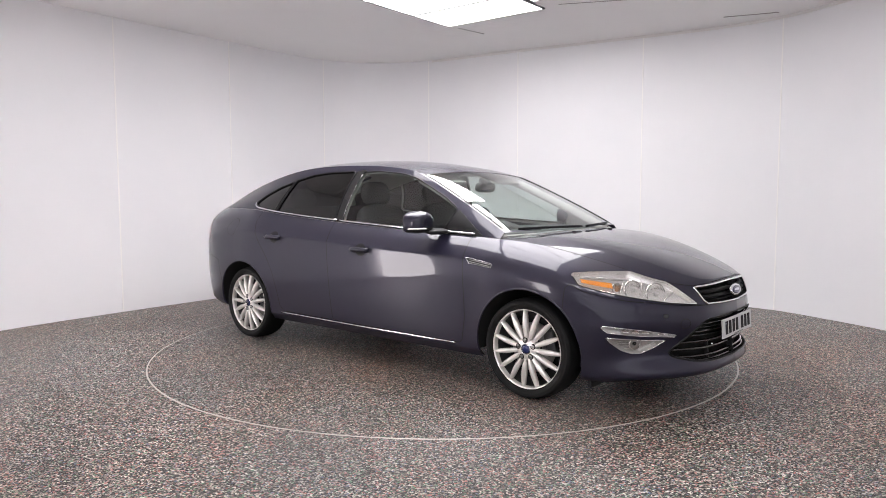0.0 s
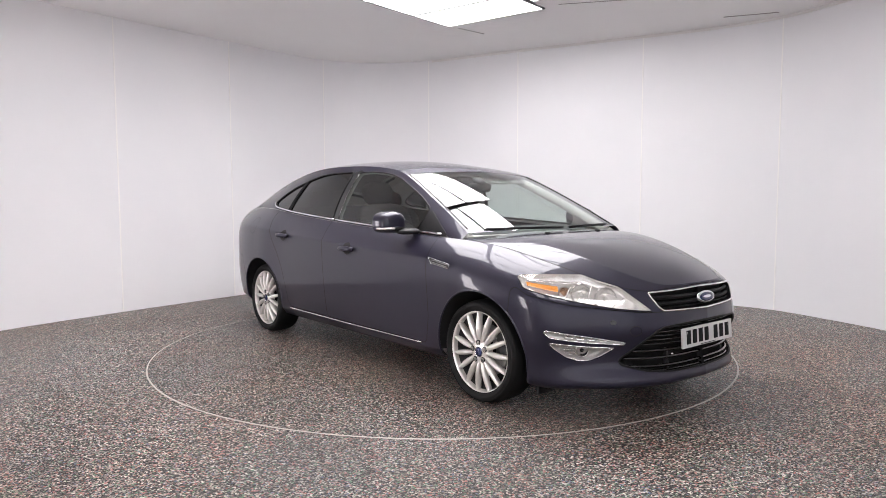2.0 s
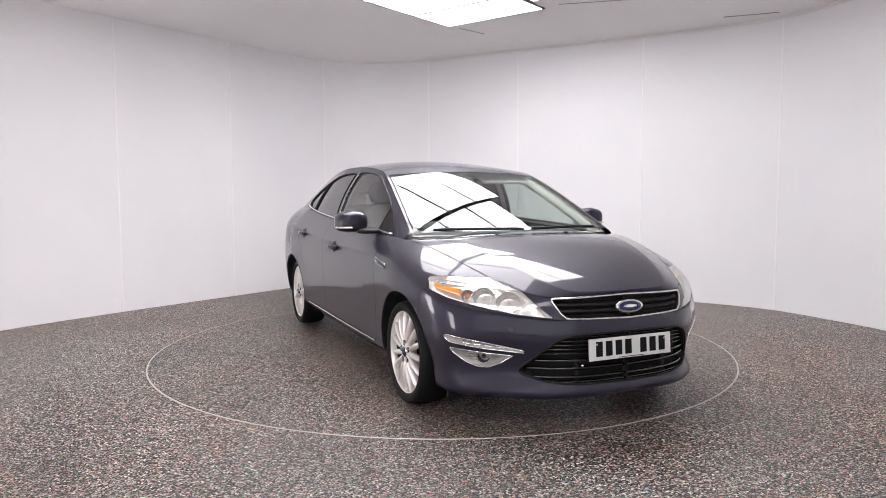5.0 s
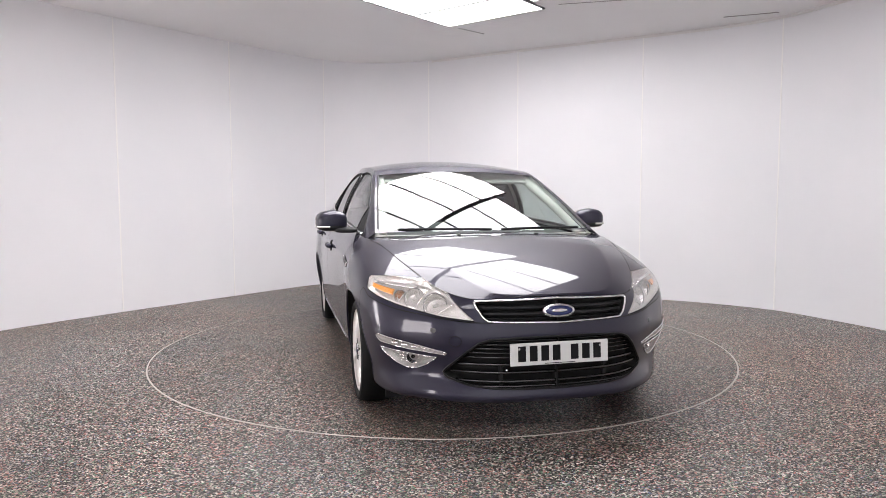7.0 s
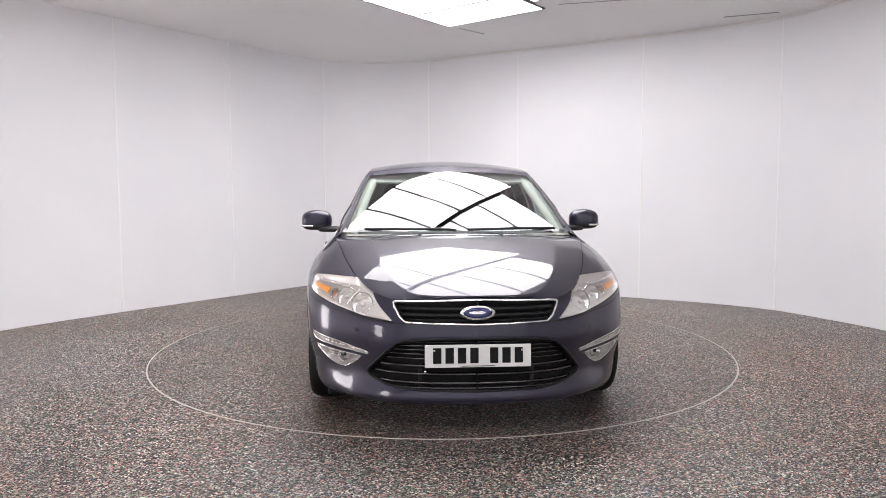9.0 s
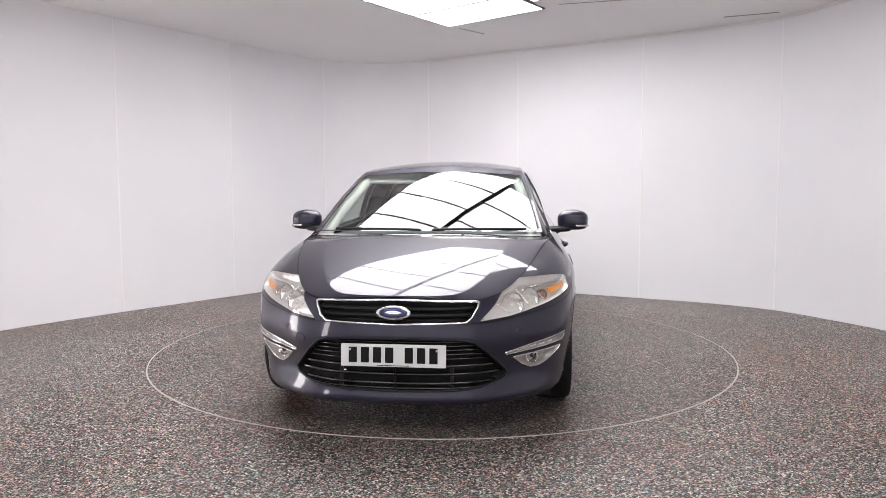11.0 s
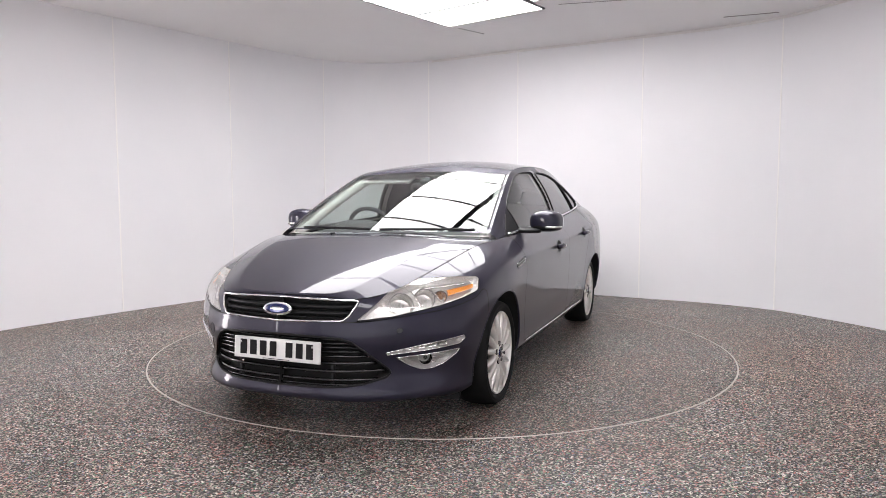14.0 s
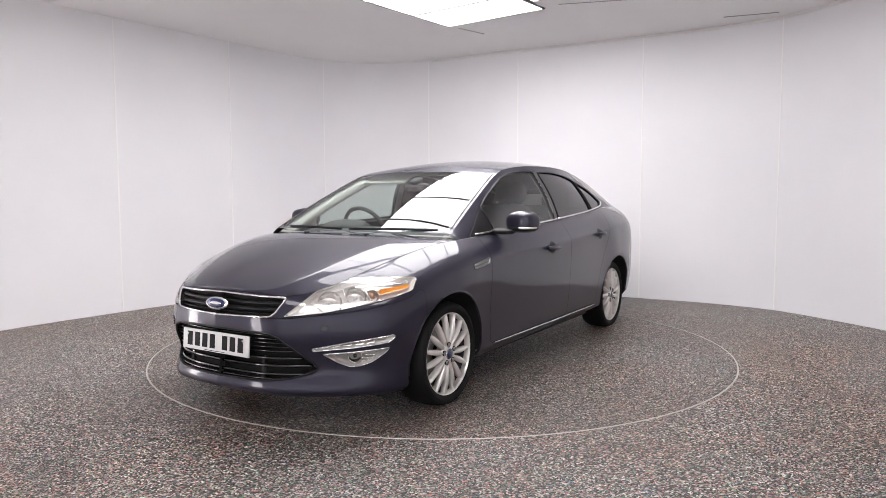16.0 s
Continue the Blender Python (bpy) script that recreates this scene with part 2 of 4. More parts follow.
def build_room():
    floor = mesh_object("floor", *floor_ring(), STONE, smooth=False)
    tagged(floor, "speckled resin-bound stone floor around the turntable", "floor", kind="structure")
    dense = [Vector((*p, 0)) for p in spline(PLAN, 400)]
    at = [min(range(400), key=lambda i: (dense[i].xy - Vector(PLAN[s])).length) for s in SEAMS]
    wall = tagged(new("wall_booth"), "smooth white curved booth wall of joined panels", "wall", kind="structure")
    for a, b in zip(at[:-1], at[1:]):
        run = dense[a:b + 1]
        bm = bmesh.new()
        rings = []
        for i, p in enumerate(run):
            d = (run[min(i + 1, len(run) - 1)] - run[max(i - 1, 0)]).normalized()
            out = Vector((-d.y, d.x, 0)) * 0.05
            if out.dot(p) < 0:
                out = -out
            slip = d * (0.0005 if i == 0 else -0.0005 if i == len(run) - 1 else 0)
            rings.append([bm.verts.new(q) for q in (p + slip, p + slip + Vector((0, 0, H)), p + slip + out + Vector((0, 0, H)), p + slip + out)])
        for r, s in zip(rings[:-1], rings[1:]):
            for k in range(4):
                bm.faces.new((r[k], r[(k + 1) % 4], s[(k + 1) % 4], s[k]))
        bm.faces.new(rings[0])
        bm.faces.new(rings[-1][::-1])
        part("wall_panel", bm, WALL_WHITE, wall, smooth=False)
    for i in at[1:-1]:
        p, q = dense[i - 1], dense[i + 1]
        d = (q - p).normalized()
        n = Vector((d.y, -d.x, 0))
        bm = box((0.014, 0.006, H - 0.004), (dense[i].x + n.x * 0.002, dense[i].y + n.y * 0.002, H / 2), (0, 0, math.degrees(math.atan2(d.y, d.x))), 0.0015)
        part("joint_strip", bm, JOINT, wall, "slim raised white joint strip")
    run = [p for p in dense if p.x > -0.15 and p.y > -0.8]
    trim = mesh_object("trim", *ribbon(run, H - 0.030, H - 0.001, 0.016), TRIM_WHITE, smooth=False)
    tagged(trim, "thin white trim where wall meets ceiling", "trim", kind="structure")
    # unseen rear wall with opening, and a glowing sheet added to light the room
    rear = tagged(new("wall_rear"), "plain white unseen wall, added with a wide opening for the fill glow", "wall", kind="structure")
    part("wall_pier", box((0.5, 0.1, H), (-4.50, -7.66, H / 2)), WALL_WHITE, rear)
    part("wall_pier", box((0.5, 0.1, H), (4.20, -7.66, H / 2)), WALL_WHITE, rear)
    part("wall_header", box((8.2, 0.1, 0.34), (-0.15, -7.66, H - 0.17)), WALL_WHITE, rear)
    tagged(part("backdrop", box((9.2, 0.05, 3.4), (-0.15, -8.6, 1.7)), FILL_GLOW, None), "glowing sheet added unseen behind the camera to brighten the room", "backdrop", kind="structure")
    for (x0, y0), (x1, y1), w in (((.18, 2.14), (.48, 2.42), .008), ((2.90, 1.69), (3.38, 1.50), .02), ((1.12, 1.19), (1.75, 1.03), .006)):
        bm = box((math.hypot(x1 - x0, y1 - y0), w, 0.008), ((x0 + x1) / 2, (y0 + y1) / 2, H - 0.001), (0, 0, math.degrees(math.atan2(y1 - y0, x1 - x0))), 0.001)
        tagged(part("ceiling_joint", bm, JOINT_GREY, None), "short grey joint in the ceiling boards", "ceiling joint", kind="structure")
    outline = [tuple(p.xy) for p in dense]
    bm = bmesh.new()
    low = bm.faces.new([bm.verts.new((x * 1.01, y * 1.01, H)) for x, y in outline])
    top = bmesh.ops.extrude_face_region(bm, geom=[low])
    bmesh.ops.translate(bm, vec=(0, 0, 0.08), verts=[v for v in top["geom"] if isinstance(v, bmesh.types.BMVert)])
    tagged(part("ceiling", bm, CEILING_WHITE, None), "flat white painted ceiling with faint joints", "ceiling", kind="structure")


def ribbon(run, low, high, deep):
    """A square-edged strip along the inside of a wall."""
    verts, faces = [], []
    for i, p in enumerate(run):
        d = (run[min(i + 1, len(run) - 1)] - run[max(i - 1, 0)]).normalized()
        n = Vector((d.y, -d.x, 0))
        if n.dot(p) > 0:
            n = -n
        a, b = p - n * 0.004, p + n * deep
        verts += [(a.x, a.y, low), (b.x, b.y, low), (b.x, b.y, high), (a.x, a.y, high)]
    for i in range(len(run) - 1):
        faces += [(i * 4 + k, i * 4 + (k + 1) % 4, i * 4 + 4 + (k + 1) % 4, i * 4 + 4 + k) for k in range(4)]
    return verts, faces


RADIUS = 2.238


def floor_ring():
    """A sheet with a round hole for the turntable."""
    n = 128
    verts, faces = [], []
    for k, r in enumerate((RADIUS + 0.008, 3.2, 12.0)):
        verts += [(r * math.cos(2 * math.pi * i / n), r * math.sin(2 * math.pi * i / n), 0) for i in range(n)]
    for k in range(2):
        faces += [(k * n + i, (k + 1) * n + i, (k + 1) * n + (i + 1) % n, k * n + (i + 1) % n) for i in range(n)]
    return verts, faces


def build_turntable():
    table = tagged(new("turntable"), "round turntable flush with the floor, speckled stone top", "turntable")
    n = 128
    prof = [(0.001, 0), (1.0, 0), (RADIUS - 0.004, 0), (RADIUS - 0.004, -0.03)]
    v, f = lathe(prof, n)
    v = [(x, z, y) for x, y, z in v]
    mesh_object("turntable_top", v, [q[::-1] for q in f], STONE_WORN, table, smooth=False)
    prof = [(RADIUS - 0.004, 0.001), (RADIUS, 0.0025), (RADIUS + 0.006, 0.001), (RADIUS + 0.008, -0.03)]
    v, f = lathe(prof, n)
    mesh_object("edge_ring", [(x, z, y) for x, y, z in v], f, RING, table, "thin pale metal edge ring")
    return table


# the light field, in its own axes: A runs along its far edge, B towards the camera; two strips with a bar between
LIGHT_AT = Vector((0.10, 2.01, H))
LIGHT_TURN = -38.0
STRIPS = ((-0.03, 0.0, 5), (1.190, 0.30, 5))
TILE_A, TILE_B = 1.18, 0.6


def build_lights():
    ax = Vector((math.cos(radians(LIGHT_TURN)), math.sin(radians(LIGHT_TURN)), 0))
    ay = Vector((ax.y, -ax.x, 0))
    first = None
    for a0, b0, count in STRIPS:
        for j in range(count):
            c = LIGHT_AT + ax * (a0 + TILE_A / 2) + ay * (b0 + (j + 0.5) * TILE_B)
            m = pose(c.x, c.y, H - 0.012, 0, 0, LIGHT_TURN)
            if first is None:
                first = tagged(new("ceiling_light"), "rectangular glowing white diffuser panel in the ceiling", "ceiling light", "light panels overhead")
                first.matrix_basis = m
                part("diffuser", box((TILE_A - 0.030, TILE_B - 0.030, 0.01)), GLOW, first)
                for k in range(4):
                    a = math.pi / 2 * k
                    long, off = (TILE_A, TILE_B / 2) if k % 2 == 0 else (TILE_B, TILE_A / 2)
                    part("frame", box((long, 0.017, 0.016), (math.sin(a) * (off - 0.0085), -math.cos(a) * (off - 0.0085), 0.001), (0, 0, 90 * k)), BAR, first, "thin grey frame edge")
            else:
                copy_thing(first, m)
    # six more panels over the camera, unseen and added to brighten the room
    for x in (-1.6, 0.0, 1.6):
        for y in (-4.9, -5.5):
            copy_thing(first, pose(x, y, H - 0.012))
    c = LIGHT_AT + ax * 1.1725 + ay * 1.75
    tagged(part("light_divider", box((0.030, 2.9, 0.03), (c.x, c.y, H - 0.016), (0, 0, LIGHT_TURN), 0.003), BAR, None), "dark bar between two rows of light panels", "bar")


def build_wall_lights():
    """Two upright light panels on the side wall, known from their mirror images in the car."""
    first = None
    for x, y, lean in ((-4.53, -1.45, -6), (-4.60, -4.70, 2)):
        m = pose(x, y, 0.72, 0, 0, lean)
        if first is None:
            first = tagged(new("wall_light"), "upright glowing white light panel on the wall", "wall light", "light panels on the side wall")
            first.matrix_basis = m
            part("diffuser", box((0.05, 0.62, 1.30), bevel=0.02), STRIP_GLOW, first)
            for z in (-0.665, 0.665):
                part("end_cap", box((0.06, 0.64, 0.03), (0, 0, z), bevel=0.006), TRIM_WHITE, first, "white end cap")
        else:
            copy_thing(first, m)


build_room()
turntable = build_turntable()
build_lights()
build_wall_lights()

# ---- the car: x forward, y to its left, z up, origin on the ground between the axles ----
# each design line runs from the nose's middle round the left side to the tail's middle
ROWS = [
    [(2.30, 0, .182), (2.28, .25, .181), (2.21, .44, .174), (2.04, .62, .162), (1.80, .78, .150), (1.425, .84, .2), (1.0, .85, .2), (.3, .85, .2),
     (-.4, .85, .2), (-1.0, .85, .2), (-1.45, .86, .22), (-1.95, .82, .25), (-2.2, .65, .27), (-2.29, .4, .27), (-2.31, 0, .27)],
    [(2.362, 0, .210), (2.342, .25, .209), (2.278, .44, .204), (2.105, .65, .196), (1.82, .825, .188), (1.425, .875, .24), (1.0, .885, .238), (.3, .885, .238),
     (-.4, .885, .238), (-1.0, .885, .24), (-1.45, .89, .26), (-1.95, .855, .285), (-2.235, .67, .30), (-2.325, .4, .305), (-2.345, 0, .305)],
    [(2.338, 0, .32), (2.318, .25, .32), (2.250, .44, .315), (2.088, .63, .31), (1.83, .84, .30), (1.425, .90, .29), (1.0, .902, .275), (.3, .90, .27),
     (-.4, .90, .275), (-1.0, .90, .28), (-1.45, .905, .30), (-1.95, .87, .32), (-2.25, .68, .33), (-2.34, .4, .34), (-2.36, 0, .34)],
    [(2.365, 0, .50), (2.345, .25, .50), (2.285, .44, .50), (2.145, .63, .50), (1.88, .86, .51), (1.425, .932, .55), (1.0, .922, .55), (.3, .925, .55),
     (-.4, .925, .56), (-1.0, .926, .57), (-1.45, .946, .6), (-1.95, .90, .6), (-2.27, .70, .6), (-2.37, .4, .6), (-2.40, 0, .6)],
    [(2.345, 0, .645), (2.325, .25, .642), (2.262, .43, .64), (2.12, .61, .66), (1.82, .838, .735), (1.425, .912, .80), (1.0, .922, .825), (.3, .925, .85),
     (-.4, .925, .875), (-1.0, .92, .90), (-1.45, .922, .93), (-1.95, .87, .95), (-2.24, .69, .96), (-2.32, .4, .96), (-2.35, 0, .96)],
    [(2.300, 0, .718), (2.285, .25, .714), (2.235, .42, .706), (2.08, .55, .743), (1.80, .66, .834), (1.425, .745, .924), (1.05, .80, .955), (.3, .806, .985),
     (-.4, .80, 1.022), (-1.0, .79, 1.062), (-1.45, .765, 1.10), (-1.95, .70, 1.108), (-2.17, .56, 1.11), (-2.23, .3, 1.115), (-2.25, 0, 1.118)],
]
# roof rail: from the windscreen's foot over the roof to the tailgate's corner, and the middle line beside it
RAIL = [(1.17, .745, .985), (.76, .685, 1.195), (.355, .622, 1.372), (.08, .60, 1.425), (-.3, .60, 1.450), (-.8, .59, 1.447), (-1.2, .58, 1.402), (-1.6, .59, 1.304), (-1.95, .62, 1.170), (-2.17, .56, 1.11)]
MIDDLE = [(1.275, 0, .998), (.855, 0, 1.212), (.40, 0, 1.398), (.10, 0, 1.468), (-.3, 0, 1.506), (-.8, 0, 1.510), (-1.2, 0, 1.478), (-1.6, 0, 1.386), (-2.0, 0, 1.238), (-2.25, 0, 1.118)]
K = np.arange(15) / 14.0
ROW_T = np.array([0.0, 0.10, 0.24, 0.52, 0.78, 1.0])
ROW_P = np.array(ROWS, float)
KR = np.arange(10) / 9.0
RAIL_P, MID_P = np.array(RAIL, float), np.array(MIDDLE, float)


def along(t, p, q):
    return hermite(t, p, q)


def over(p, q):
    return hermite(KR, p, q, True)


def side(u, v):
    """The body's side and ends: u from nose to tail, v from the bottom to the shoulder."""
    rows = np.stack([along(K, ROW_P[i], u) for i in range(6)], 0)
    n = len(u)
    h = np.diff(ROW_T)
    s = np.diff(rows, axis=0) / h[:, None, None]
    d = np.empty_like(rows)
    d[0], d[-1] = s[0] * 1.25 - s[1] * 0.25, s[-1] * 1.3 - s[-2] * 0.3
    d[1:-1] = (s[:-1] * h[1:, None, None] + s[1:] * h[:-1, None, None]) / (h[1:] + h[:-1])[:, None, None]
    # a crease along the doors' shoulder
    k = (0.75 * np.clip((u - 5.6 / 14) * 14, 0, 1) * np.clip((11.2 / 14 - u) * 14, 0, 1))[:, None]
    into, out = d.copy(), d.copy()
    into[4], out[4] = d[4] + (s[3] - d[4]) * k, d[4] + (s[4] - d[4]) * k
    i = np.clip(np.searchsorted(ROW_T, v) - 1, 0, 4)
    w = ((v - ROW_T[i]) / h[i])[:, None]
    hh, k = h[i][:, None], np.arange(n)
    return rows[i, k] * (1 + 2 * w) * (1 - w) ** 2 + out[i, k] * hh * w * (1 - w) ** 2 + rows[i + 1, k] * w * w * (3 - 2 * w) + into[i + 1, k] * hh * w * w * (w - 1)


BELT = along(K, ROW_P[5], np.linspace(0, 12 / 14, 900))
BELT_X, BELT_Y, BELT_Z = BELT[::-1, 0], BELT[::-1, 1], BELT[::-1, 2]


def flank(u, v):
    """Side windows and pillars: u along the roof rail, v from the belt up to the rail."""
    r = over(RAIL_P, u)
    foot = np.stack([r[:, 0], np.interp(r[:, 0], BELT_X, BELT_Y), np.interp(r[:, 0], BELT_X, BELT_Z)], -1)
    p = foot + (r - foot) * v[:, None]
    span = np.clip((r[:, 2] - foot[:, 2]) / 0.4, 0, 1)
    p[:, 1] += 0.028 * np.sin(math.pi * v) * span
    return p


def top(u, v):
    """Windscreen, roof and tailgate: v from the roof rail to the middle."""
    r, c = over(RAIL_P, u), over(MID_P, u)
    w = (1 - (1 - v) ** 2.0)[:, None]
    p = r + (c - r) * w
    p[:, 1] = r[:, 1] * (1 - v)
    return p


# the bonnet's height as a smooth function of x and y
BONNET_0 = (0.8915, -0.128, -0.040, 0.0, -0.006)
BONNET_2 = (-0.008, -0.025, -0.03)
BONNET_4 = (-0.020, -0.008)


def bonnet_height(x, y):
    q, r = (x - 1.8) / 0.5, (y / 0.6) ** 2
    return sum(c * q ** i for i, c in enumerate(BONNET_0)) + r * sum(c * q ** i for i, c in enumerate(BONNET_2)) + r * r * sum(c * q ** i for i, c in enumerate(BONNET_4))


COWL_U = 6.0 / 14 * 0.985


def bonnet(u, v):
    """u along the bonnet's edge from the nose to the windscreen, v from the edge to the middle."""
    e = along(K, ROW_P[5], u)
    cowl = np.clip((u - 0.30) / (COWL_U - 0.30), 0, 1)
    x = e[:, 0] + v * (1 - v * 0.35) * 0.28 * cowl ** 3
    y = e[:, 1] * (1 - v)
    # the middle stands a little proud of a crease near each edge
    w = np.clip((0.24 - v) / 0.24, 0, 1)
    z = bonnet_height(x, y) + 0.009 * (1 - w) + (e[:, 2] - bonnet_height(e[:, 0], e[:, 1])) * w
    return np.stack([x, y, z], -1)


def patch(surface, us, vs, cuts):
    """A fine grid of a surface, cut along outlines. cuts: name, way to project, outline. Gives the places, normals and the faces by name."""
    nu, nv = len(us), len(vs)
    U, V = [a.ravel() for a in np.meshgrid(us, vs, indexing="ij")]
    ids = np.arange(nu * nv).reshape(nu, nv)
    faces = np.stack([ids[:-1, :-1], ids[1:, :-1], ids[1:, 1:], ids[:-1, 1:]], -1).reshape(-1, 4)
    P = surface(U, V)
    C = P[faces].mean(1)
    label = np.full(len(faces), -1)
    for k, (name, way, outline) in enumerate(cuts):
        q = way(C)
        hit = inside(outline, q) & (label < 0)
        if name.startswith("rear_") or name.startswith("tail"):
            hit &= C[:, 0] < 0
        else:
            hit &= (C[:, 0] > -1.7)
        label[hit] = k
    moved = np.zeros(len(P), bool)
    rim = (V <= vs[0] + 1e-9) | (V >= vs[-1] - 1e-9) | (U <= us[0] + 1e-9) | (U >= us[-1] - 1e-9)
    for k, (name, way, outline) in enumerate(cuts):
        own, other = np.zeros(len(P), bool), np.zeros(len(P), bool)
        own[faces[label == k].ravel()] = True
        other[faces[label != k].ravel()] = True
        b = np.where(own & other & ~moved & ~rim)[0]
        if not len(b):
            continue
        goal = nearest(outline, way(P[b]))
        u, v = U[b].copy(), V[b].copy()
        for _ in range(3):
            q = way(surface(u, v))
            du, dv = (way(surface(u + 1e-4, v)) - q) / 1e-4, (way(surface(u, v + 1e-4)) - q) / 1e-4
            det = du[:, 0] * dv[:, 1] - du[:, 1] * dv[:, 0]
            det = np.where(np.abs(det) < 1e-6, 1e9, det)
            g = goal - q
            u = np.clip(u + np.clip((g[:, 0] * dv[:, 1] - g[:, 1] * dv[:, 0]) / det, -0.01, 0.01), us[0], us[-1])
            v = np.clip(v + np.clip((du[:, 0] * g[:, 1] - du[:, 1] * g[:, 0]) / det, -0.03, 0.03), vs[0], vs[-1])
        U[b], V[b] = u, v
        moved[b] = True
    P = surface(U, V)
    e = 1e-3
    U0, U1 = np.clip(U - e, us[0], us[-1]), np.clip(U + e, us[0], us[-1])
    V0, V1 = np.clip(V - e, vs[0], vs[-1]), np.clip(V + e, vs[0], vs[-1])
    N = np.cross(surface(U1, V) - surface(U0, V), surface(U, V1) - surface(U, V0))
    N /= np.maximum(np.linalg.norm(N, axis=1), 1e-9)[:, None]
    if (N @ np.array([0, 1, 0.5])).sum() < 0:
        N, faces = -N, faces[:, ::-1]
    names = [c[0] for c in cuts]
    out = {n: faces[label == k] for k, n in enumerate(names)}
    out["body"] = faces[label < 0]
    out["all"] = faces
    return P, N, out


def piece(P, N, faces, lift=0.0, gap=0.003, sink=0.0, seams=True):
    """Takes some faces out of a grid, pulled back a little along its edges so that shut lines show."""
    used, inv = np.unique(faces, return_inverse=True)
    f = inv.reshape(-1, 4)
    p = P[used] + N[used] * lift
    if seams and gap:
        edges = np.concatenate([f[:, [0, 1]], f[:, [1, 2]], f[:, [2, 3]], f[:, [3, 0]]])
        key = np.sort(edges, axis=1)
        uniq, count = np.unique(key, axis=0, return_counts=True)
        edge_v = np.unique(uniq[count == 1])
        mid = p[f].mean(1)
        acc, cnt = np.zeros_like(p), np.zeros(len(p))
        for c in range(4):
            np.add.at(acc, f[:, c], mid)
            np.add.at(cnt, f[:, c], 1)
        to = acc / cnt[:, None] - p
        to /= np.maximum(np.linalg.norm(to, axis=1), 1e-9)[:, None]
        keep = np.abs(p[edge_v, 1]) > 1e-4
        ev = edge_v[keep]
        p[ev] += to[ev] * gap - N[used][ev] * sink
    return p, f


def both(pf):
    """A half and its mirror image in one, joined along the middle."""
    p, f = pf
    n = len(p)
    mid = np.abs(p[:, 1]) < 1e-4
    twin = np.where(mid, np.arange(n), n + np.cumsum(~mid) - 1)
    return np.concatenate([p, (p * [1, -1, 1])[~mid]]), np.concatenate([f, twin[f[:, ::-1]]])


def mirror(pf):
    p, f = pf
    return p * [1, -1, 1], f[:, ::-1]


def xz(p):
    return p[:, [0, 2]]


def yz(p):
    return p[:, [1, 2]]


def xy(p):
    return p[:, [0, 1]]


def corner(p):
    """The view of a front corner from 45 degrees."""
    return np.stack([(p[:, 1] - p[:, 0]) * 0.7071, p[:, 2]], -1)


def corner_at(x, y, z):
    return ((y - x) * 0.7071, z)


AXLE_F, AXLE_R = 1.432, -1.425
ARCH = [(0.356 * math.cos(a), 0.314 + 0.356 * math.sin(a)) for a in np.linspace(0, 2 * math.pi, 96, endpoint=False)]
ARCH_F = np.array([(AXLE_F + x, z) for x, z in ARCH])
ARCH_R = np.array([(AXLE_R + x, z) for x, z in ARCH])
HEADLAMP = smooth_outline([corner_at(2.282, .418, .600), corner_at(2.17, .56, .615), corner_at(2.08, .655, .634), corner_at(1.99, .74, .655), corner_at(1.87, .82, .685), corner_at(1.775, .857, .709), corner_at(1.752, .862, .718),
                           corner_at(1.708, .852, .770), corner_at(1.716, .845, .780), corner_at(1.78, .78, .786), corner_at(1.85, .71, .787), (-.955, .785), (-1.01, .778), (-1.06, .765), (-1.11, .744), (-1.16, .716), (-1.24, .658)], 200, True)
GRILLE = smooth_outline([(-.6, .60), (-.35, .598), (0, .592), (.352, .600), (.378, .622), (.405, .672), (.412, .694), (.38, .697), (0, .706), (-.6, .69)], 200, True)
INTAKE = smooth_outline([(-.6, .262), (0, .262), (.30, .265), (.44, .278), (.53, .305), (.55, .325), (.54, .345), (.45, .45), (.40, .495), (.35, .513), (.2, .522), (0, .525), (-.6, .52)], 200, True)
DRL = smooth_outline([corner_at(2.225, .572, .422), corner_at(2.24, .57, .434), corner_at(2.09, .71, .466), corner_at(1.915, .852, .494), corner_at(1.905, .856, .482), corner_at(1.935, .84, .455), corner_at(2.08, .71, .433)], 120, True)
FOG = smooth_outline([corner_at(2.185, .603, .403), corner_at(2.10, .70, .408), corner_at(1.94, .848, .426), corner_at(1.955, .835, .400), corner_at(2.00, .78, .350), corner_at(2.04, .735, .330), corner_at(2.085, .695, .329), corner_at(2.135, .652, .357)], 120, True)
DOOR_F = smooth_outline([(.955, .30), (.985, .45), (.975, .80), (.955, 1.2), (-.40, 1.2), (-.365, 1.02), (-.335, .86), (-.318, .60), (-.30, .30), (-.27, .285), (.93, .278)], 200, True)
DOOR_R = smooth_outline([(-.30, .30), (-.318, .60), (-.335, .86), (-.365, 1.02), (-.40, 1.2), (-1.35, 1.3), (-1.30, 1.0), (-1.20, .85), (-1.09, .72), (-1.02, .60), (-.97, .45), (-.945, .33), (-.90, .288), (-.32, .286)], 200, True)
FUEL = smooth_outline([(-1.60 + .068 * math.cos(a), .950 + .070 * math.sin(a)) for a in np.linspace(0, 2 * math.pi, 24, endpoint=False)])
TAIL = smooth_outline([(-3, .80), (-2.02, .83), (-1.99, .90), (-2.06, 1.0), (-3, 1.03)], 120, True)
BUMPER_F = smooth_outline([(3, .1), (3, .59), (2.268, .595), (2.0, .632), (1.80, .68), (1.725, .72), (1.70, .70), (1.685, .56), (1.6, .1)], 160, True)
BUMPER_R = smooth_outline([(-3, .1), (-3, .68), (-2.0, .70), (-1.80, .66), (-1.76, .5), (-1.7, .1)], 160, True)
